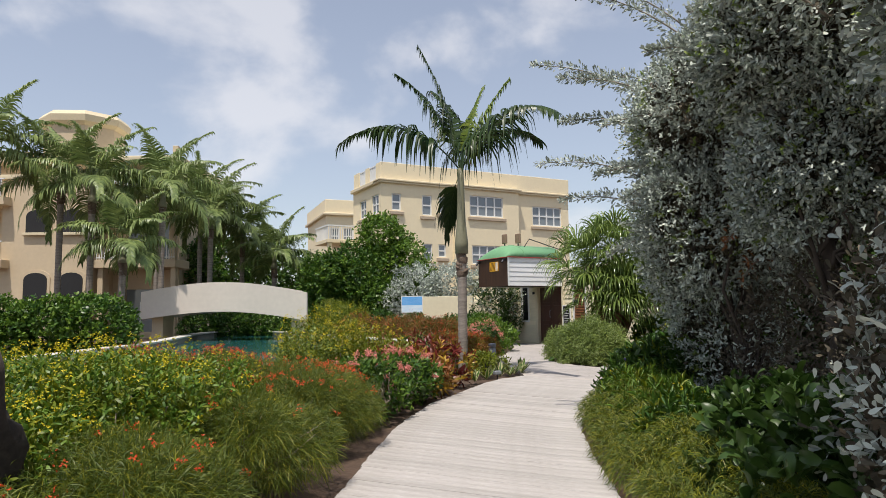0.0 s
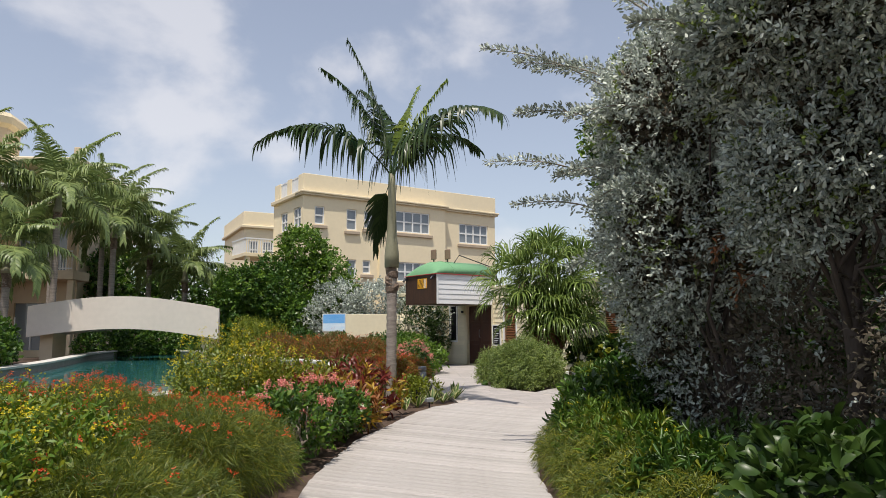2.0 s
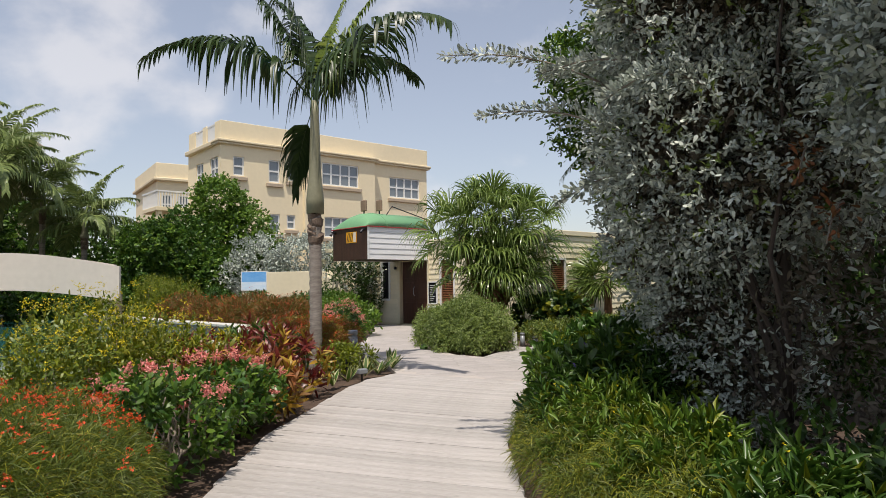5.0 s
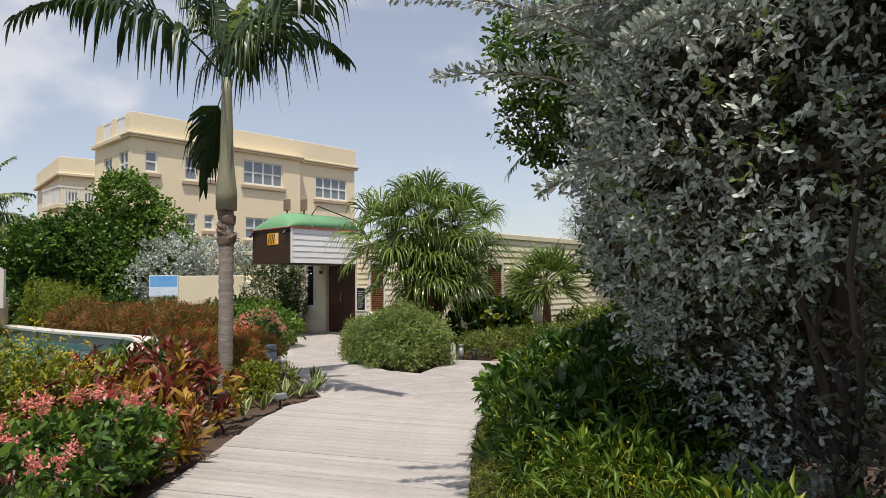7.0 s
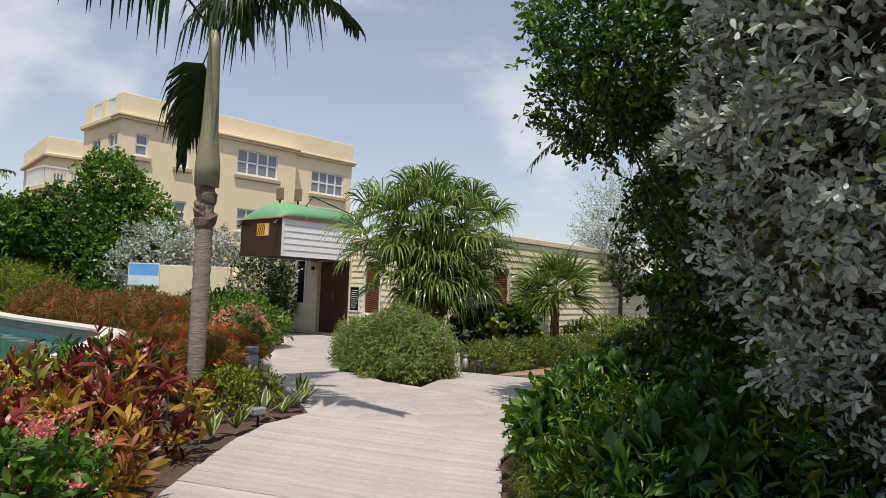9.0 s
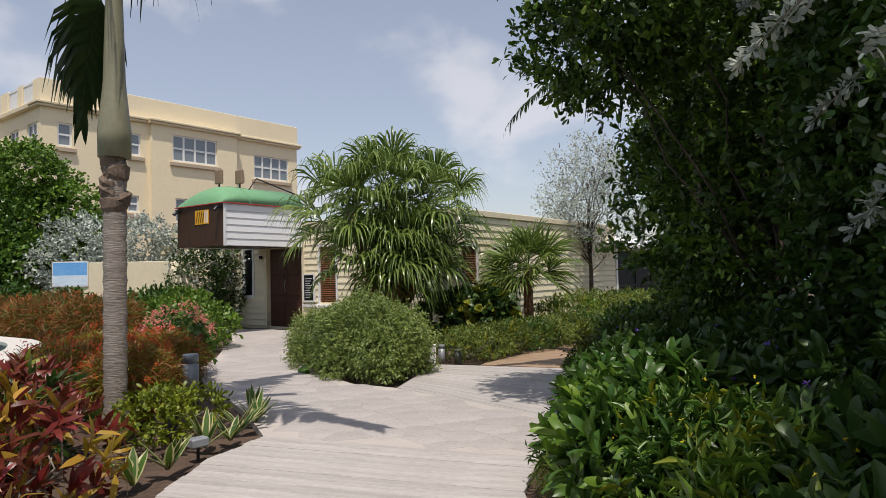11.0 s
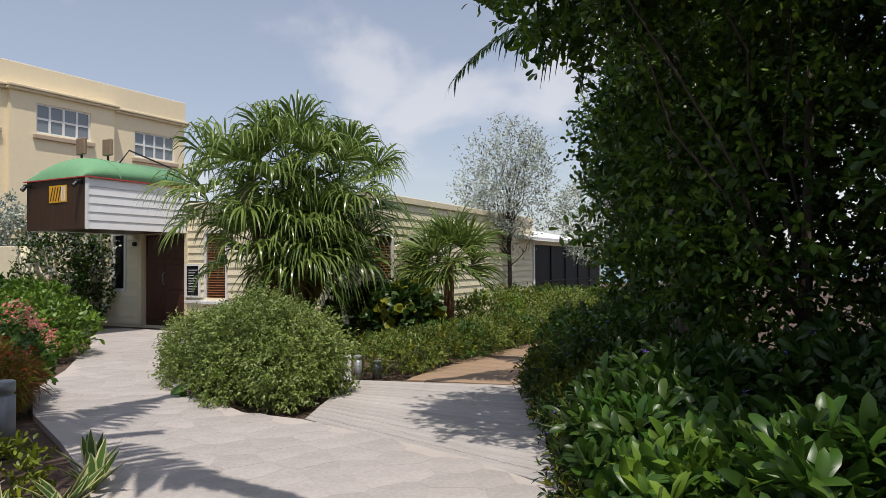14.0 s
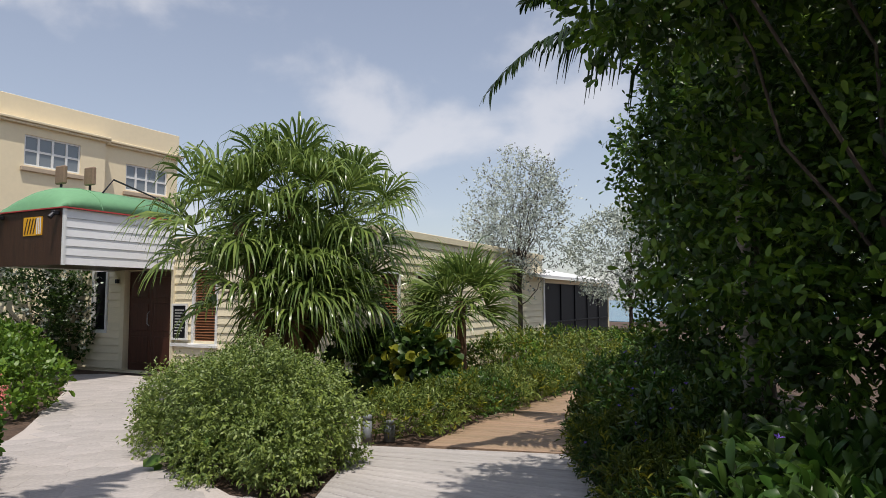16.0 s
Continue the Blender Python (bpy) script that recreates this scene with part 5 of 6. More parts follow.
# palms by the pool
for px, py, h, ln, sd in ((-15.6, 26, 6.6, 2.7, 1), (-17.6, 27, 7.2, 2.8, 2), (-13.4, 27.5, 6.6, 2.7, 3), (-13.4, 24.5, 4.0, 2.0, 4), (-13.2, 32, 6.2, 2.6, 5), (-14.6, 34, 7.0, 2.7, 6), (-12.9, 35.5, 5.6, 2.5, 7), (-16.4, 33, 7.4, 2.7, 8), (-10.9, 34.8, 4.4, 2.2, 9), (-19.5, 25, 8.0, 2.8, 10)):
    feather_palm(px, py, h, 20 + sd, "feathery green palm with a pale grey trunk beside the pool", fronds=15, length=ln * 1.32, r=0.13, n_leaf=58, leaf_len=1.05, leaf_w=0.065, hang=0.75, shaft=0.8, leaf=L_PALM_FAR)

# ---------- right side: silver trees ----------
# the inner leaves are darker, painting in the shade inside these crowns
SIL = dict(shape="obovate", up=0.30, shell=0.6, lumpy=0.34, spread=0.75, droop=0.05, n_limbs=14, inner=L_BROWN_SHADE)
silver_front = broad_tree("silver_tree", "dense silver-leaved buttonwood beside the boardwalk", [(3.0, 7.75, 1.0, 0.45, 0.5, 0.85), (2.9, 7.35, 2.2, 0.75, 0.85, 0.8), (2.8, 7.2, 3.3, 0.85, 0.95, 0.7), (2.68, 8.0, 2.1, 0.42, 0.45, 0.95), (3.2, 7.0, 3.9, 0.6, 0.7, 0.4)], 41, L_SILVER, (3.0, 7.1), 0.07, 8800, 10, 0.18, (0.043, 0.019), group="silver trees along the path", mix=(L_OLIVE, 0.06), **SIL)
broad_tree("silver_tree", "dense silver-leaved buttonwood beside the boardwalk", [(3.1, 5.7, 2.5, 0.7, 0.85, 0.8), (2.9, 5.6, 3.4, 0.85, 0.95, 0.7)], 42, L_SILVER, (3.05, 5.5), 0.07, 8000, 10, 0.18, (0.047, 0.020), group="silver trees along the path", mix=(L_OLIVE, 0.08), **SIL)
# the lobes over the path's start are out of view, added to shade the low shrub
broad_tree("silver_tree", "taller grey-green buttonwood in front of the garden wall, unseen lobes added for shade", [(3.1, 3.5, 3.0, 0.7, 0.8, 0.8), (3.1, 3.0, 3.8, 0.85, 0.9, 0.6), (2.15, 1.3, 4.7, 0.9, 1.1, 0.7), (2.6, 0.4, 4.5, 0.9, 1.0, 0.7), (2.9, 2.2, 4.6, 0.8, 0.9, 0.6)], 43, L_SILVER, (3.1, 3.4), 0.06, 7000, 10, 0.22, (0.06, 0.027), group="silver trees along the path", mix=(L_OLIVE, 0.12), **SIL)
# twiggy stems, plus dark leaves added where the ground lies in shade
broad_tree("shade_undergrowth", "brown twiggy undergrowth beneath the silver trees, dark leaves added as shade", [(3.2, 6.6, 0.75, 0.4, 0.8, 0.75), (3.25, 5.6, 0.75, 0.35, 0.7, 0.75), (3.2, 4.8, 0.8, 0.3, 0.5, 0.8)], 45, L_BROWN_SHADE, (3.25, 5.9), 0.025, 1700, 8, 0.2, (0.05, 0.02), shape="obovate", n_limbs=22, shell=0.8, cat="shrub", mix=(L_SILVER, 0.08))
broad_tree("silver_shrub", "low silver-leaved shrub close to the boardwalk", [(2.1, 2.55, 0.7, 0.38, 0.5, 0.6), (2.3, 2.3, 1.35, 0.35, 0.4, 0.5)], 44, L_SILVER, (2.3, 2.5), 0.03, 1100, 8, 0.2, (0.048, 0.023), cat="shrub", mix=(L_BROWN_SHADE, 0.4), **SIL)
_r = np.random.RandomState(46)
for _b, _t in (((2.5, 7.9, 2.6), (0.98, 8.1, 3.0)), ((2.5, 7.7, 2.2), (1.26, 8.1, 2.55)), ((2.5, 7.8, 3.5), (0.95, 8.0, 4.2)), ((2.4, 7.4, 3.0), (1.25, 7.7, 3.4)), ((2.6, 7.3, 3.3), (1.2, 7.4, 3.8)), ((2.7, 7.2, 4.0), (1.3, 7.2, 4.7)), ((2.5, 7.3, 1.9), (1.75, 7.8, 1.85)),
               ((2.6, 6.8, 3.0), (1.55, 6.9, 3.1)), ((2.6, 7.4, 2.6), (1.6, 7.7, 2.75)), ((2.6, 7.6, 2.6), (1.8, 8.2, 2.9)), ((2.5, 6.9, 2.4), (1.75, 6.9, 2.35)), ((2.7, 7.6, 3.6), (1.5, 8.1, 4.0)), ((2.7, 7.6, 4.4), (1.4, 7.9, 5.2)), ((2.6, 5.9, 3.2), (1.8, 5.9, 3.5)), ((2.7, 4.6, 3.2), (1.95, 4.5, 3.3)), ((2.7, 8.2, 2.4), (3.1, 9.9, 2.35)), ((2.8, 8.2, 2.7), (3.45, 10.2, 2.8)), ((2.9, 8.0, 2.3), (3.6, 9.9, 2.1)), ((2.7, 8.1, 2.8), (2.95, 9.4, 3.0)), ((2.9, 8.2, 2.0), (3.5, 9.6, 1.5))):
    spray(silver_front, _r, _b, _t, 440, (0.054, 0.022), L_SILVER)
# dead brown leaves caught in the silver trees
for _b, _t, _n in (((2.95, 6.7, 2.1), (2.5, 6.25, 1.8), 70), ((2.95, 6.5, 1.7), (2.6, 6.2, 1.45), 40)):
    spray(silver_front, _r, _b, _t, _n, (0.05, 0.02), L_BROWN, 0.05)
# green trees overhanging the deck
# dark green core leaves stand in for the shade deep in the crowns
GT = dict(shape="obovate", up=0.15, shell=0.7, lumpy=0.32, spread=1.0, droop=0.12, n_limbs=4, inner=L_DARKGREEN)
# the bright half of this crown's leaves stands in for sunlit ones
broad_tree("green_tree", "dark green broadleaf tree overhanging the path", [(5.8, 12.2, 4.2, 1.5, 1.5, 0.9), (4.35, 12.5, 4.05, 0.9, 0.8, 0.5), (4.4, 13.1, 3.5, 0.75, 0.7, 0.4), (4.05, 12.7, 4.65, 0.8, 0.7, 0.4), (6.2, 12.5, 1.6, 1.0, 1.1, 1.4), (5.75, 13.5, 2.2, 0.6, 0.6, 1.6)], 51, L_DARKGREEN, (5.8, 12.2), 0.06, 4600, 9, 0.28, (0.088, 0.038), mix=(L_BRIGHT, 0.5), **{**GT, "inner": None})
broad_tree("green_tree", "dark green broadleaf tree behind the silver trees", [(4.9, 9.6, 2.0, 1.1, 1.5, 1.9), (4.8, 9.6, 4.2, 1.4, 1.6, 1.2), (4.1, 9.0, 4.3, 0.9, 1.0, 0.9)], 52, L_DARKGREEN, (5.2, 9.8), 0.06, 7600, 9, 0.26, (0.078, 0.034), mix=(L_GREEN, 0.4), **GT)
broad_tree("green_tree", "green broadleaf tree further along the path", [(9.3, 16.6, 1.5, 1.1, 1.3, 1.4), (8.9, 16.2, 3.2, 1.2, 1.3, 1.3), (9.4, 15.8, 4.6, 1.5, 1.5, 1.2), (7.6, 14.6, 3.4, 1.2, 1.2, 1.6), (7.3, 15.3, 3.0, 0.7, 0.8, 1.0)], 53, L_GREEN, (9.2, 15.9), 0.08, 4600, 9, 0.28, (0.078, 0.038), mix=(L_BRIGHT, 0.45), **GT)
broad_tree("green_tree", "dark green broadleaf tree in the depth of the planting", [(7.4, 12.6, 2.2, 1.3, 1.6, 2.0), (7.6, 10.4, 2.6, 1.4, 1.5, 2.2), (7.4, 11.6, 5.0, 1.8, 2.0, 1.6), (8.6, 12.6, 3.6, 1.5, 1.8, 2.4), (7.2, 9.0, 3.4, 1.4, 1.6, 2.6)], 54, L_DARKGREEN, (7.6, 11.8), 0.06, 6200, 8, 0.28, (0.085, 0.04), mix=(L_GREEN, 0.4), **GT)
# coconut palm whose frond hangs over the deck
feather_palm(6.7, 14.3, 3.9, 77, "palm with a long frond hanging over the deck", length=3.0, r=0.1, n_leaf=60, leaf_len=0.75, leaf_w=0.05, shaft=0.6, group="", hang=1.0,
             specs=[(166, 0.30, 1.35, 0.92, False), (120, 0.9, 1.2, 0.9, False), (20, 0.7, 1.3, 0.9, False), (-60, 0.6, 1.4, 0.9, False), (70, 1.1, 0.9, 0.9, False), (-120, 1.2, 0.8, 0.9, False)])

# big-leaved low green shrubs on the right
LOWG = dict(shape="broad", up=0.6, spread=0.7, droop=0.2, group="low green shrubs", face_up=0.5)
shrub("green_shrub", "glossy green shrub with large rounded leaves", "shrub", [(2.2, 4.1, 0.32, 0.55, 0.7, 0.36), (2.5, 4.7, 0.32, 0.5, 0.5, 0.36)], 61, L_DARKGREEN, 420, 7, 0.14, (0.11, 0.055), **LOWG)
shrub("green_shrub", "glossy green shrub with large rounded leaves", "shrub", [(1.95, 3.2, 0.3, 0.4, 0.6, 0.36), (2.4, 1.6, 0.3, 0.5, 0.6, 0.4)], 62, L_DARKGREEN, 380, 7, 0.14, (0.11, 0.055), **LOWG)
# most get the darker leaf, which puts the shade there into their colour
for k, (x, y, h, mt) in enumerate(((3.35, 10.7, 0.40, L_GREEN), (3.0, 9.9, 0.36, L_DARKGREEN), (3.8, 11.3, 0.46, L_DARKGREEN), (4.3, 12.1, 0.5, L_DARKGREEN), (3.7, 10.2, 0.55, L_DARKGREEN), (4.6, 11.2, 0.6, L_DARKGREEN), (2.9, 9.0, 0.5, L_DARKGREEN), (3.5, 9.2, 0.65, L_DARKGREEN), (4.3, 10.4, 0.7, L_DARKGREEN), (2.45, 8.4, 0.55, L_DARKGREEN))):
    shrub("green_shrub", "glossy green shrub with long blunt leaves beside the path", "shrub", [(x, y, h * 0.7, 0.65, 0.65, h * 0.75), (x + 0.3, y + 0.3, h, 0.5, 0.5, h * 0.5)], 63 + k, mt, 210, 9, 0.08, (0.14, 0.040), bloom=(F_PURPLE, 3, 0.03, 1), **LOWG)
# first three in the lit leaf colour, the rest darker in place of shade
for k, (x, y, h) in enumerate(((2.55, 10.0, 0.62), (2.75, 10.45, 0.60), (3.0, 10.9, 0.58), (3.3, 11.3, 0.60), (3.6, 11.7, 0.66), (2.95, 10.3, 0.78), (4.1, 11.9, 0.7))):
    shrub("green_shrub", "bright glossy shrub with whorls of large blunt leaves", "shrub", [(x, y, h * 0.55, 0.36, 0.36, h * 0.4), (x + 0.05, y + 0.05, h * 0.85, 0.28, 0.28, h * 0.15)], 350 + k, L_BRIGHT if k < 3 else L_GREEN, 110, 10, 0.06, (0.14, 0.040), mix=(L_GREEN if k < 3 else L_DARKGREEN, 0.45), bloom=(F_PURPLE, 2, 0.03, 1), **LOWG)
for k, (x, y) in enumerate(((2.75, 10.75), (3.15, 11.25), (3.45, 11.8), (3.8, 12.3), (4.15, 12.85), (4.5, 13.4), (4.85, 13.95), (5.2, 14.5), (5.55, 15.0), (5.95, 15.55))):
    shrub("green_shrub", "fine dark green shrub with tiny purple flowers edging the deck", "shrub", [(x, y, 0.2, 0.28, 0.36, 0.2), (x + 0.22, y - 0.1, 0.3, 0.26, 0.34, 0.22)], 370 + k, (L_DARKGREEN, L_FINE)[k % 2], 420, 8, 0.13, (0.06, 0.013), shape="kite", mix=(L_YELLOWGREEN, 0.15), bloom=(F_PURPLE, 3, 0.022, 1), group="fine shrubs edging the deck", up=0.6, droop=0.3)
# added shrub, its dark leaves cover sunlit soil in place of shade
shrub("green_shrub", "low dark green shrub added to darken the soil under the silver trees", "shrub", [(2.5, 5.3, 0.25, 0.45, 0.55, 0.28), (2.65, 6.2, 0.25, 0.4, 0.5, 0.28), (2.95, 5.7, 0.3, 0.4, 0.6, 0.3), (2.95, 4.6, 0.3, 0.4, 0.6, 0.3)], 360, L_DARKGREEN, 900, 8, 0.14, (0.06, 0.022), group="low green shrubs", up=0.5)
# narrow-leaved shrubs and fine edging along the path
for k, (x, y, h) in enumerate(((1.95, 7.5, 0.42), (2.05, 8.2, 0.5), (2.3, 8.9, 0.55), (2.55, 9.6, 0.6), (2.9, 10.3, 0.55), (2.4, 7.9, 0.62), (1.95, 6.6, 0.4), (1.9, 5.6, 0.36))):
    shrub("green_shrub", "loose green shrub with narrow pointed leaves beside the boardwalk", "shrub", [(x, y, h * 0.5, 0.34, 0.42, h * 0.5), (x + 0.1, y + 0.1, h * 0.9, 0.25, 0.3, h * 0.3)], 330 + k, (L_BRIGHT, L_GREEN)[k % 2], 340, 8, 0.16, (0.09, 0.019), shape="kite", mix=(L_LIME, 0.15), group="narrow-leaved shrubs", up=0.7, spread=0.8, droop=0.3, bloom=(F_YELLOW, 4, 0.015, 2))
for k, (x, y) in enumerate(((1.46, 4.2), (1.46, 5.0), (1.5, 5.8), (1.53, 6.6), (1.6, 7.4), (1.78, 8.2), (2.02, 9.0), (2.3, 9.8), (1.46, 3.3), (2.65, 10.6))):
    wispy_shrub("edging_plant", "fine feathery yellow-green edging plant", "plant", [(x, y, 0.15, 0.24, 0.5, 0.17), (x + 0.28, y, 0.24, 0.26, 0.48, 0.24)], 80 + k,
                [("green_wisp", L_FINE, 4200), ("yellow_wisp", L_YELLOWGREEN, 3000)], 0.09, 0.0045, group="feathery edging plants", droop=0.7, n_stems=4, up=0.3)

# ---------- left beds ----------
for k, (x, y, h, r) in enumerate(((-1.42, 3.4, 0.58, 0.62), (-1.42, 4.9, 0.64, 0.64), (-1.4, 6.3, 0.70, 0.62), (-2.2, 5.9, 0.68, 0.75), (-1.4, 7.3, 0.62, 0.56), (-2.4, 7.2, 0.76, 0.75), (-3.4, 7.5, 0.74, 0.8), (-2.9, 8.4, 0.72, 0.65), (-3.9, 8.0, 0.72, 0.7), (-1.42, 2.1, 0.55, 0.65))):
    wispy_shrub("firecracker_plant", "fine wispy green shrub with small red tubular flowers", "shrub", [(x, y, h * 0.5, r, r, h * 0.5), (x - 0.2, y + 0.2, h * 0.8, r * 0.6, r * 0.6, h * 0.28), (x + 0.15, y - 0.3, h * 0.72, r * 0.5, r * 0.5, h * 0.3)], 100 + k,
                [("green_wisp", L_FINE, 17000), ("yellow_wisp", L_YELLOWGREEN, 5000)], 0.105, 0.0034, bloom=(F_RED, 14 + 34 * (y > 5) + 40 * (y > 7), 0.013, 9), group="firecracker plants", droop=0.4, up=0.2)
for k, (x, y, h) in enumerate(((-2.05, 4.35, 0.84), (-2.55, 4.05, 0.84), (-1.95, 5.0, 0.80), (-2.3, 3.4, 0.7), (-2.45, 4.95, 0.82), (-2.8, 5.3, 0.80), (-3.1, 4.8, 0.78), (-3.5, 5.7, 0.68), (-4.0, 5.3, 0.78), (-4.5, 6.2, 0.72), (-3.9, 4.0, 0.78), (-3.0, 3.7, 0.72), (-5.2, 5.8, 0.8), (-5.8, 6.8, 0.78))):
    shrub("yellow_flower_shrub", "leafy green shrub dotted with yellow flowers", "shrub", [(x, y, h * 0.45, 0.6, 0.6, h * 0.45), (x, y, h * 0.76, 0.42, 0.42, h * 0.25)], 120 + k, L_LIME, 1150, 9, 0.20, (0.046, 0.015), mix=(L_BRIGHT, 0.5), bloom=(F_YELLOW, 80, 0.013, 5), group="yellow-flowered shrubs", up=0.6)
for k, (x, y, h) in enumerate(((-2.2, 9.9, 0.9), (-2.6, 10.4, 0.5), (-1.7, 10.6, 0.65), (-2.4, 10.9, 0.5), (-1.65, 9.2, 0.92), (-2.0, 8.9, 0.8), (-1.3, 9.8, 0.75))):
    shrub("yellow_flower_shrub", "loose green shrub dotted with yellow flowers beside the pool", "shrub", [(x, y, h * 0.5, 0.45, 0.45, h * 0.5), (x, y, h * 0.85, 0.32, 0.32, h * 0.32)], 130 + k, (L_YELLOWGREEN, L_OLIVE)[k % 2], 420, 8, 0.22, (0.05, 0.017), mix=(L_LIME, 0.5), bloom=(F_YELLOW, 70, 0.014, 6), group="yellow-flowered shrubs", up=0.8, lumpy=0.35)
for k, (x, y, h, r) in enumerate(((-0.98, 7.95, 0.62, 0.3), (-0.88, 8.55, 0.60, 0.3), (-0.78, 9.15, 0.55, 0.27), (-1.35, 8.45, 0.58, 0.28), (-0.62, 9.7, 0.45, 0.22))):
    shrub("pink_flower_shrub", "green shrub with clusters of coral-pink flowers beside the boardwalk", "shrub", [(x, y, h * 0.55, r, r, h * 0.42), (x + 0.08, y, h * 0.85, r * 0.7, r * 0.7, h * 0.18)], 140 + k, L_GREEN, 150, 7, 0.12, (0.07, 0.027), mix=(L_BRIGHT, 0.35), bloom=(F_PINK, 9, 0.019, 34), group="pink-flowered shrubs", up=0.6, n_stems=12)
for k, (x, y, h) in enumerate(((-0.62, 10.7, 0.45), (-1.2, 10.3, 0.5), (-0.55, 10.2, 0.42), (-1.5, 10.9, 0.5), (-1.1, 11.5, 0.55), (-0.35, 11.6, 0.5), (-0.9, 12.4, 0.55), (-1.7, 12.2, 0.45), (-0.7, 13.2, 0.5), (-1.0, 13.7, 0.55), (-1.0, 9.75, 0.5), (-1.4, 12.9, 0.5))):
    shrub("croton", "croton with long red, orange and yellow leaves", "shrub", [(x, y, h * 0.65, 0.30, 0.30, h * 0.5)], 150 + k, (L_CROTON_R, L_GREEN, L_CROTON_Y, L_DARKGREEN, L_CROTON_R)[k % 5], 66, 9, 0.16, (0.15, 0.034), bloom=None, mix=((L_CROTON_Y, L_CROTON_R, L_RUSSET, L_CROTON_R, L_YELLOWGREEN)[k % 5], 0.4), up=0.9, group="crotons", droop=0.35, spread=0.75)
for k, (x, y, r) in enumerate(((-0.15, 14.4, 0.4), (-0.75, 15.0, 0.5), (-0.3, 15.4, 0.5), (-0.5, 16.6, 0.6), (0.05, 16.6, 0.5))):
    wispy_shrub("russet_flower_shrub", "wispy russet shrub covered in small red flowers", "shrub", [(x, y, 0.32, r, r, 0.36)], 160 + k,
                [("green_wisp", L_YELLOWGREEN, 3000), ("russet_wisp", L_RUSSET, 4200)], 0.15, 0.008, bloom=(F_RED, 50, 0.015, 6), group="russet shrubs")
shrub("pink_flower_shrub", "dark green shrub with clusters of coral-pink flowers", "shrub", [(0.2, 17.3, 0.4, 0.45, 0.5, 0.4)], 170, L_GREEN, 260, 7, 0.14, (0.08, 0.035), bloom=(F_PINK, 70, 0.025, 10), group="pink-flowered shrubs")
for k, (x, y, r) in enumerate(((-3.5, 24.1, 0.9), (-2.3, 23.1, 0.9), (-1.3, 21.7, 0.75), (-4.6, 25.6, 0.9))):
    wispy_shrub("russet_flower_shrub", "wispy russet shrub covered in small red flowers", "shrub", [(x, y, 0.5, r, r, 0.5)], 175 + k,
                [("green_wisp", L_FINE, 2600), ("russet_wisp", L_RUSSET, 4600)], 0.24, 0.012, bloom=(F_RED, 30, 0.02, 4), group="russet shrubs")
for k, (x, y, h) in enumerate(((-0.9, 23.3, 0.95), (0.0, 22.6, 0.9), (-0.4, 24.2, 1.1), (0.4, 21.0, 0.75), (-2.4, 25.0, 1.0), (0.2, 24.0, 1.0), (-4.0, 26.6, 1.1), (-5.5, 27.4, 1.2))):
    shrub("green_shrub", "leafy mid-green shrub in front of the low wall", "shrub", [(x, y, h * 0.55, 0.7, 0.7, h * 0.5)], 180 + k, L_BRIGHT if k % 2 else L_GREEN, 420, 7, 0.18, (0.09, 0.042), group="green shrubs by the wall", up=0.5)
shrub("green_shrub", "small bright green shrub by the path edge", "shrub", [(0.2, 13.2, 0.2, 0.3, 0.35, 0.2), (0.5, 13.7, 0.15, 0.25, 0.25, 0.15), (0.15, 14.1, 0.15, 0.25, 0.25, 0.15)], 195, L_LIME, 420, 7, 0.1, (0.05, 0.022), up=0.6)


def variegated(x, y, seed, n=9, h=0.32):
    """A rosette of stiff blades, each green with cream edges."""
    rng = np.random.RandomState(seed)
    top = empty("variegated_plant", "small rosette of stiff green leaves with cream edges", "plant", pose(x, y, 0), "variegated plants")
    gl, cr = bmesh.new(), bmesh.new()
    for k in range(n):
        az, lean = rng.uniform(0, 6.28), rng.uniform(0.25, 0.9)
        d = Vector((math.cos(az) * math.sin(lean), math.sin(az) * math.sin(lean), math.cos(lean)))
        s = Vector((-math.sin(az), math.cos(az), 0))
        u = d.cross(s)
        L = h * rng.uniform(0.7, 1.15)
        rows = [(0.0, 0.018), (0.35, 0.036), (0.7, 0.028), (1.0, 0.002)]
        bend = [d * L * f - Vector((0, 0, 0.10 * L * f * f)) for f, w in rows]
        for bm, a0, a1 in ((gl, -0.62, 0.62), (cr, 0.62, 1.0), (cr, -1.0, -0.62)):
            va = [(bm.verts.new(c + s * w * a0 + u * 0.006 * abs(a0)), bm.verts.new(c + s * w * a1 + u * 0.006 * abs(a1))) for c, (f, w) in zip(bend, rows)]
            for p, q in zip(va, va[1:]):
                bm.faces.new((p[0], p[1], q[1], q[0]))
    part("leaf_blade", gl, L_GREEN, top)
    part("leaf_margin", cr, L_CREAM, top, "cream leaf edges")
    return top


for k, (x, y) in enumerate(((0.85, 13.45), (1.0, 13.75), (0.55, 12.95), (0.3, 12.4), (0.75, 13.1), (1.0, 14.05), (0.1, 12.1))):
    variegated(x, y, 200 + k)

# rock at the bed's near end
rng = np.random.RandomState(7)
bm = bmesh.new()
bmesh.ops.create_icosphere(bm, subdivisions=4, radius=1.0)
for v in bm.verts:
    n_ = noise.fractal(v.co * 1.6, 0.8, 2.0, 5)
    v.co = Vector((max(-0.8, min(0.8, v.co.x)) * 0.46, v.co.y * 0.36, max(-0.9, min(0.78, v.co.z)) * 0.76)) * (1 + 0.22 * n_)
rock = tagged(part("rock", bm, M_ROCK, None, "", True), "tall rough dark brown rock in the planting bed", "rock")
rock.matrix_world = pose(-2.12, 2.85, 0.42)

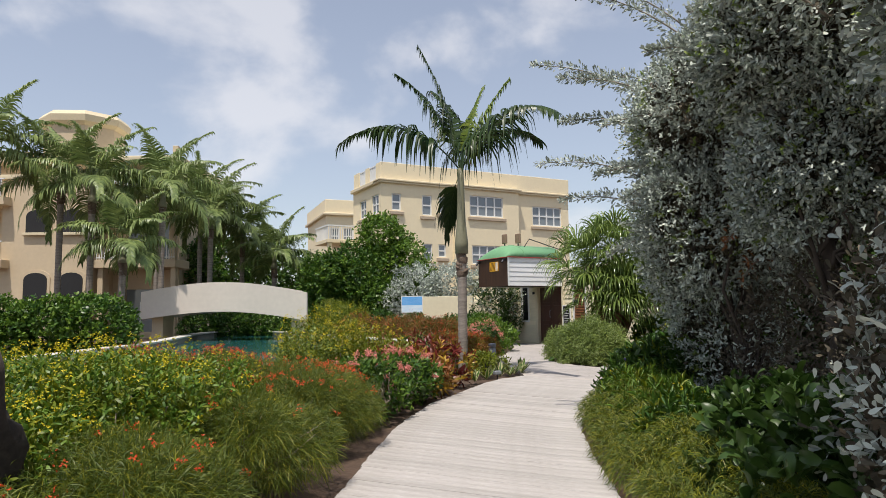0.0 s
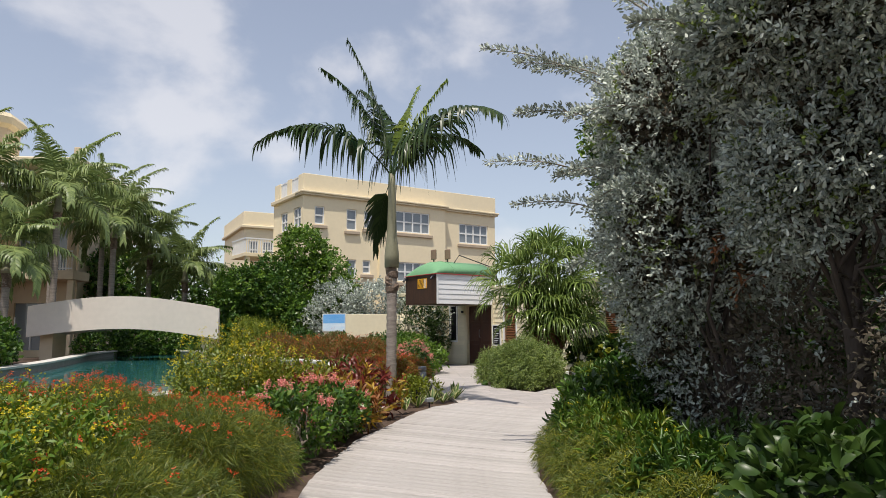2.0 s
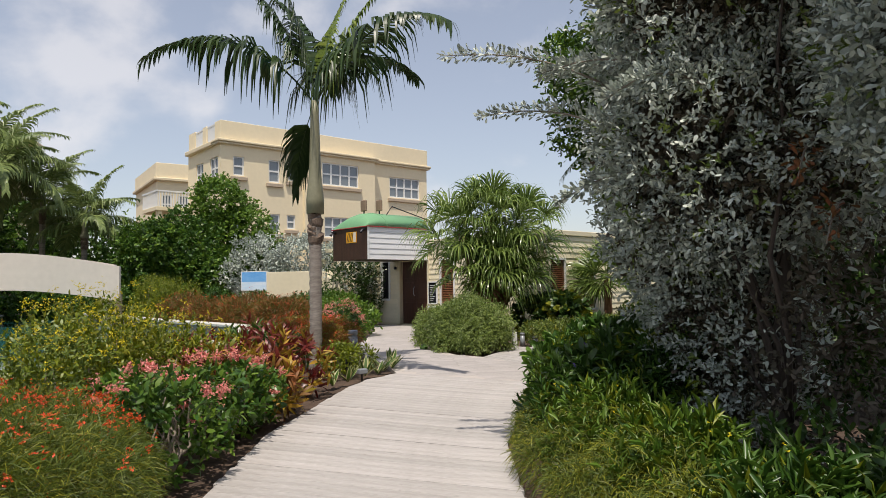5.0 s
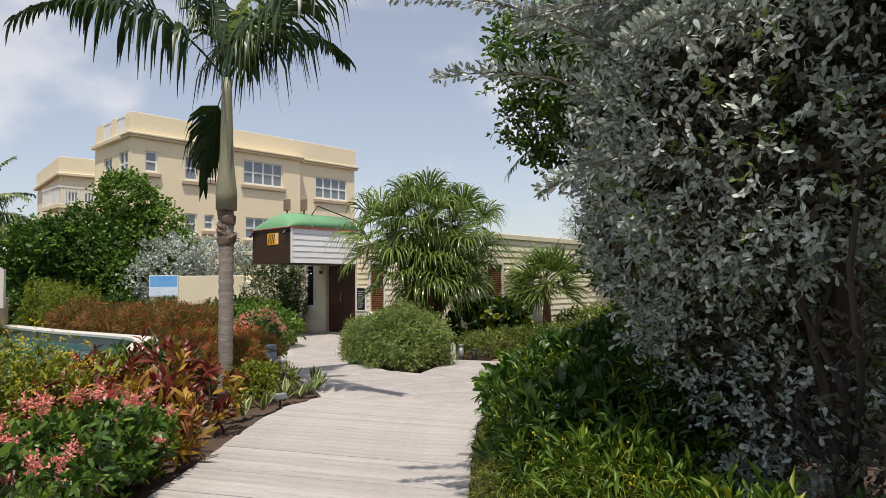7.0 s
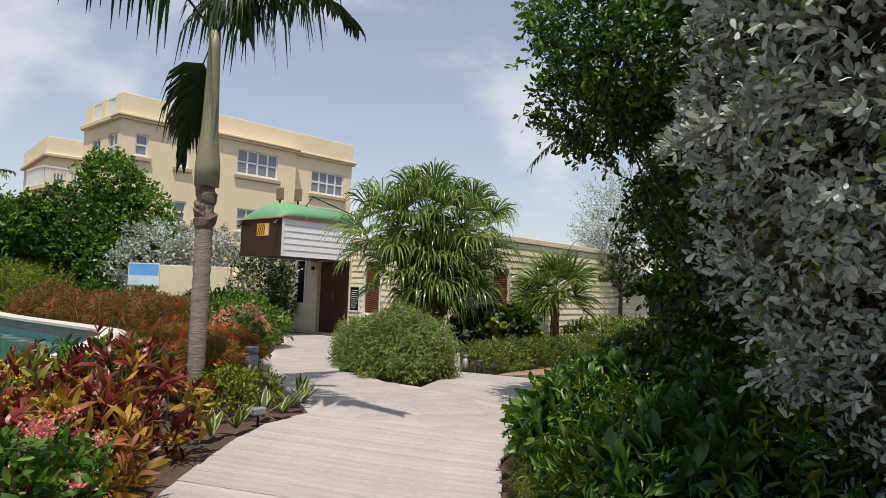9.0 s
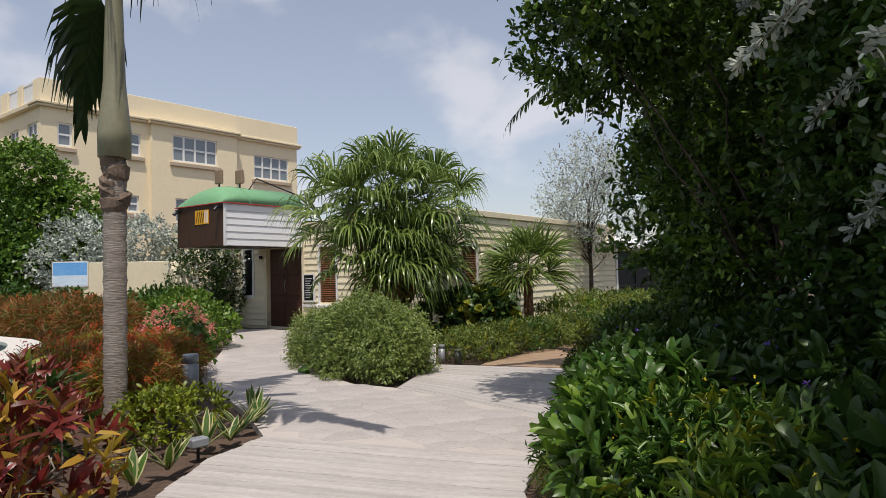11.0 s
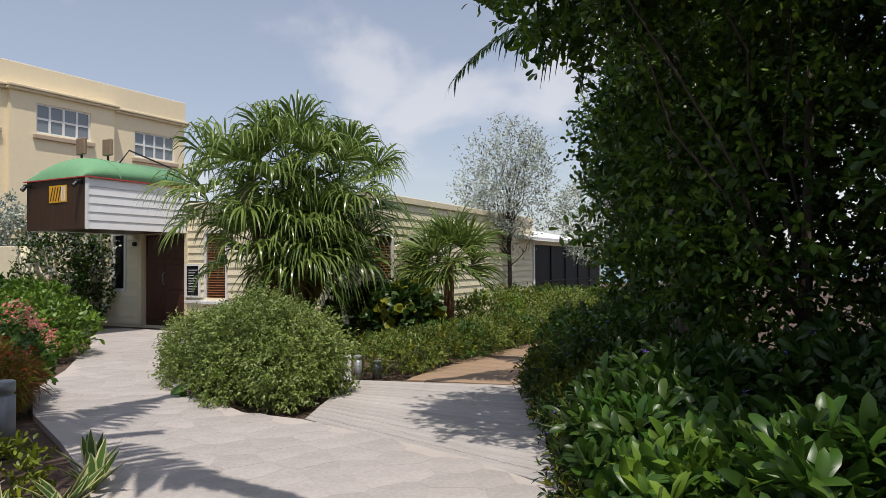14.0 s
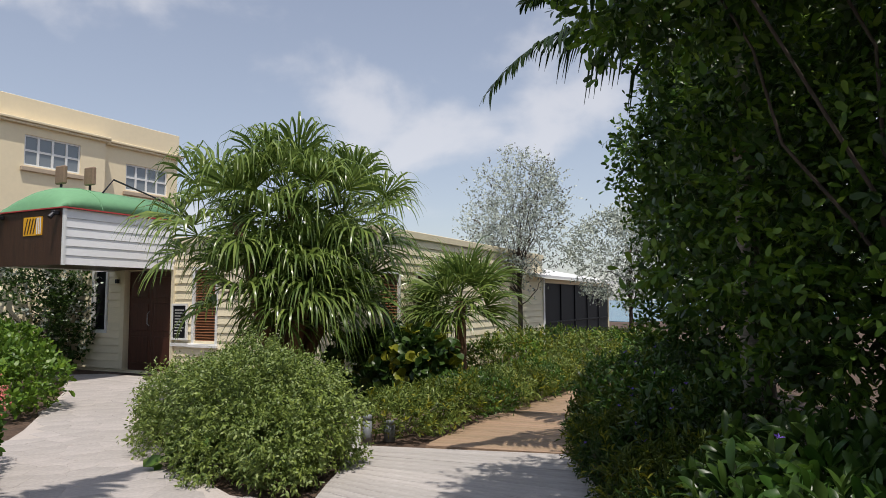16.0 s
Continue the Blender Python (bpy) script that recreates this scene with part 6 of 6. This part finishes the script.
# feathery shrubs at the bridge's near end
for k, (x, y, h) in enumerate(((-6.0, 26.7, 1.5), (-5.3, 26.2, 1.25), (-5.0, 27.0, 1.3), (-5.9, 27.6, 1.4))):
    shrub("yellow_flower_shrub", "tall loose yellow-green shrub at the end of the footbridge", "shrub", [(x, y, h * 0.5, 0.55, 0.55, h * 0.5), (x, y, h * 0.85, 0.4, 0.4, h * 0.3)], 310 + k, L_LIME, 520, 8, 0.25, (0.07, 0.02), group="yellow-flowered shrubs", up=0.7)

# hedge left of the bridge
for k, (x, y) in enumerate(((-10.4, 18.0), (-11.5, 17.4), (-12.7, 17.2), (-13.9, 17.0), (-15.2, 17.2))):
    shrub("hedge_shrub", "dense leafy green hedge shrub by the pool", "shrub", [(x, y, 0.85, 1.0, 0.9, 0.8)], 210 + k, L_BRIGHT, 900, 7, 0.2, (0.11, 0.06), mix=(L_GREEN, 0.4), group="hedge by the pool", up=0.5)

for k, (x, y) in enumerate(((-12.9, 30.6), (-11.7, 31.2), (-10.5, 31.5), (-9.3, 31.2), (-8.2, 30.2))):
    shrub("hedge_shrub", "dense leafy green hedge shrub by the pool", "shrub", [(x, y, 0.6, 0.8, 0.7, 0.6)], 390 + k, L_GREEN, 500, 7, 0.2, (0.12, 0.06), mix=(L_BRIGHT, 0.3), group="hedge by the pool", up=0.5)

# ---------- round bush in the fork ----------
BUSH = [(2.70, 15.75, 0.30, 0.36, 0.42, 0.34), (3.05, 16.15, 0.42, 0.42, 0.45, 0.44), (2.45, 16.4, 0.42, 0.40, 0.5, 0.44), (3.2, 16.75, 0.46, 0.45, 0.5, 0.46), (2.75, 16.9, 0.58, 0.5, 0.5, 0.38), (2.45, 17.5, 0.48, 0.45, 0.5, 0.44), (2.95, 17.7, 0.52, 0.5, 0.5, 0.44), (2.25, 18.3, 0.34, 0.38, 0.6, 0.36), (2.85, 16.35, 0.58, 0.32, 0.32, 0.34),
        (2.72, 15.6, 0.14, 0.26, 0.30, 0.16), (2.25, 16.4, 0.16, 0.28, 0.5, 0.18), (2.12, 17.4, 0.16, 0.26, 0.6, 0.18), (3.25, 16.1, 0.16, 0.26, 0.35, 0.18)]
shrub("round_bush", "rounded dense pale-green bush with tiny drooping leaves", "shrub", BUSH, 220, L_OLIVE, 8200, 10, 0.17, (0.036, 0.015), up=-0.18, mix=(L_PALE, 0.15), droop=0.45, shell=0.55, spread=0.5, lumpy=0.42, n_stems=20)
shrub("heart_leaf_plant", "low plant with large rounded bright green leaves", "plant", [(2.02, 16.55, 0.10, 0.14, 0.14, 0.10)], 221, L_BRIGHT, 7, 2, 0.08, (0.19, 0.18), shape="broad", up=0.5, n_stems=4)

# fan palms
fan_palm(4.0, 20.0, [(0.1, 0.15, 2.95, 1.0, 0.72, 26), (-0.8, 0.1, 2.6, 1.0, 0.8, 20), (0.95, 0.0, 2.65, 1.0, 0.75, 20), (0.15, -0.45, 1.8, 1.0, 0.5, 20), (-0.6, -0.25, 1.6, 0.95, 0.55, 12), (0.75, -0.2, 1.65, 0.95, 0.5, 14), (0.05, -0.6, 1.35, 0.95, 0.35, 12)], 300, "large clump of fan palms with drooping green leaves", droop=1.5)
fan_palm(7.6, 21.1, [(0, 0, 1.45, 0.95, 0.5, 28)], 301, "small fan palm with a fibrous trunk by the wall", droop=0.5)

# low planting along the building
for k, f in enumerate(np.linspace(0, 1, 9)):
    x, y = 4.5 + 5.0 * f, 17.1 + 2.9 * f
    shrub("low_hedge_plant", "low green hedge plant along the brown deck", "shrub", [(x, y, 0.2, 0.55, 0.5, 0.22)], 230 + k, (L_OLIVE, L_FINE, L_GREEN)[k % 3], 520, 8, 0.15, (0.06, 0.014), group="low hedge by the deck", up=0.7, mix=(L_YELLOWGREEN, 0.15))
for k, (x, y) in enumerate(((5.2, 19.6), (5.9, 20.2), (5.6, 18.9))):
    shrub("sea_grape", "sea grape bush with round green and reddish leaves", "shrub", [(x, y, 0.5, 0.55, 0.5, 0.42)], 245 + k, L_DARKGREEN, 170, 6, 0.18, (0.13, 0.12), shape="broad", mix=(L_YELLOWGREEN, 0.2), group="sea grapes", spread=0.8)
for k, (x, y) in enumerate(((9.0, 21.8), (10.2, 22.8), (11.4, 23.6), (12.6, 24.2), (13.4, 23.2), (14.6, 23.6), (12.0, 22.2), (10.6, 21.0), (11.6, 20.4))):
    shrub("green_shrub", "mixed green and yellowish shrub beside the porch", "shrub", [(x, y, 0.32, 0.8, 0.75, 0.36)], 255 + k, (L_BRIGHT, L_OLIVE, L_GREEN)[k % 3], 420, 7, 0.16, (0.07, 0.028), group="shrubs by the porch", up=0.6, mix=(L_YELLOWGREEN, 0.2))
for k, (x, y) in enumerate(((6.9, 16.0), (7.9, 16.6), (9.0, 17.0), (10.2, 17.5), (6.1, 14.9), (5.3, 13.7))):
    shrub("green_shrub", "dark green shrub with tiny purple flowers along the deck", "shrub", [(x, y, 0.32, 0.6, 0.6, 0.38)], 270 + k, L_DARKGREEN if k % 2 else L_GREEN, 500, 8, 0.16, (0.085, 0.024), bloom=(F_PURPLE, 5, 0.025, 1), group="shrubs along the deck", up=0.6, mix=(L_FINE, 0.2))
broad_tree("silver_sapling", "thin silver-leaved tree with bare branches", [(11.3, 24.4, 3.4, 1.3, 1.2, 1.2), (11.6, 24.2, 4.4, 0.8, 0.8, 0.8), (10.6, 24.4, 2.9, 0.7, 0.7, 0.7)], 281, L_SILVER, (11.4, 24.5), 0.06, 2100, 7, 0.3, (0.07, 0.028), n_limbs=30, shell=0.9, lumpy=0.5, mix=(L_BROWN_SHADE, 0.1))
broad_tree("silver_sapling", "silver-leaved tree beside the porch", [(13.2, 22.6, 2.6, 1.2, 1.1, 1.1), (13.8, 22.2, 3.4, 0.9, 0.9, 0.7)], 282, L_SILVER, (13.4, 22.6), 0.05, 1900, 8, 0.3, (0.07, 0.03), n_limbs=18, shell=0.8, lumpy=0.3)

# ---------- trees in the middle distance ----------
MID = dict(shape="oval", shell=0.6, lumpy=0.35, n_limbs=12)
broad_tree("green_tree", "rounded dark green broadleaf tree", [(-7.3, 32, 2.5, 1.3, 1.3, 1.6), (-6.0, 32, 2.8, 1.3, 1.3, 1.5), (-5.2, 31.6, 1.7, 1.2, 1.0, 1.2)], 401, L_GREEN, (-6.3, 32.2), 0.14, 2600, 8, 0.3, (0.15, 0.08), mix=(L_BRIGHT, 0.35), **MID)
broad_tree("green_tree", "taller light green tree behind the wall", [(-5.0, 34, 5.0, 1.2, 1.2, 1.2), (-4.4, 34, 3.4, 1.6, 1.3, 1.4), (-3.4, 34, 2.6, 1.0, 1.0, 1.0)], 402, L_BRIGHT, (-4.5, 34.2), 0.12, 2000, 8, 0.4, (0.16, 0.08), **MID)
broad_tree("silver_shrub", "wide silver-grey bush behind the low wall", [(-2.9, 30.6, 1.9, 1.2, 1.0, 1.3), (-1.2, 30.6, 2.0, 1.3, 1.0, 1.3), (0.3, 30.6, 1.8, 1.1, 1.0, 1.1)], 403, L_SILVER, (-1.3, 31), 0.05, 2600, 8, 0.25, (0.11, 0.05), cat="shrub", **MID)
broad_tree("silver_shrub", "silver-grey climbing shrub beside the entrance", [(0.5, 27.2, 1.4, 0.7, 0.6, 1.3), (1.2, 27.8, 1.5, 0.5, 0.5, 1.0), (1.3, 27.25, 1.15, 0.4, 0.4, 1.1)], 404, L_DARKGREEN, (0.8, 27.4), 0.04, 1500, 8, 0.2, (0.07, 0.04), cat="shrub", mix=(L_SILVER, 0.2), **MID)
for k, (x, y, z, r) in enumerate(((-8.2, 36, 1.8, 1.8), (-6.8, 34, 1.4, 1.5), (-16.5, 40, 3.2, 3.0), (-13.8, 42, 2.7, 3.0), (-11.5, 44, 2.1, 2.6), (-19, 40, 3.0, 2.6), (-6.0, 40, 2.0, 2.2))):
    broad_tree("green_tree", "dark green tree mass behind the pool", [(x, y, z, r, r * 0.8, z * 0.95), (x + r * 0.4, y, z * 1.3, r * 0.7, r * 0.6, z * 0.5)], 410 + k, L_GREEN, (x, y), 0.12, 1100, 7, 0.4, (0.22, 0.12), mix=(L_BRIGHT, 0.25), **MID)

# ---------- bollards, posts, small lamps ----------
def bollard(x, y, h, r, label):
    b = tagged(part("bollard_lamp", tube_bm([(0, 0, -0.05), (0, 0, h * 0.78), (0, 0, h * 0.785), (0, 0, h * 0.83), (0, 0, h * 0.835), (0, 0, h * 0.985), (0, 0, h)], [r, r, r * 0.8, r * 0.8, r, r, r * 0.9], 20), M_GREYMETAL, None, "", True), label, "bollard", group="path bollards")
    b.matrix_world = pose(x, y, 0)
    return b


bollard(0.42, 15.15, 0.52, 0.085, "round grey metal bollard lamp beside the paving")
post = tagged(part("marker_post", box_bm(-0.045, -0.045, -0.05, 0.045, 0.045, 0.31, 0.006), M_WHITE), "weathered white square post at the deck edge", "post")
post.matrix_world = pose(3.72, 16.62, 0)
bollard(3.95, 16.85, 0.27, 0.05, "slim grey metal bollard at the deck edge")
bollard(4.25, 16.95, 0.17, 0.06, "short grey metal bollard at the deck edge")
spot_lamp = tagged(part("garden_spotlight", box_bm(-0.07, -0.05, 0.06, 0.07, 0.05, 0.13, 0.01), M_GREYMETAL), "small grey garden spotlight on the soil", "lamp")
part("lamp_stem", cyl_bm(0, 0, -0.05, 0.06, 0.012, 8), M_DARKMETAL, spot_lamp)
spot_lamp.matrix_world = pose(0.5, 12.75, 0, 0, 0, 30)
sp2 = tagged(part("garden_spotlight", tube_bm([(0, 0, 0.1), (0.02, 0.05, 0.3)], [0.035, 0.04], 10), M_DARKMETAL), "dark tubular garden spotlight under the palm", "lamp")
part("lamp_stem", cyl_bm(0, 0, -0.05, 0.1, 0.012, 8), M_DARKMETAL, sp2)
sp2.matrix_world = pose(0.3, 13.0, 0)

# ---------- planks, boards and stones ----------
planks(boardwalk, LEFT_EDGE, RIGHT_EDGE, 124, M_PLANK, seed=3)
planks(deck_grey, GREY_A[::-1], GREY_B[::-1], 16, M_PLANK, seed=4)
planks(deck_brown, BROWN_A, BROWN_B, 52, M_PLANK_B, seed=6)
flagstones(court, COURT, M_PAVE)
weatherboards(bungalow, 0.055, 8.9, 0.02, H1, LONG_HOLES, I4, M_SIDING)
weatherboards(bungalow, ent(11.9), ent(0.06), 0.02, H1, ENT_HOLES, ENT, M_SIDING)
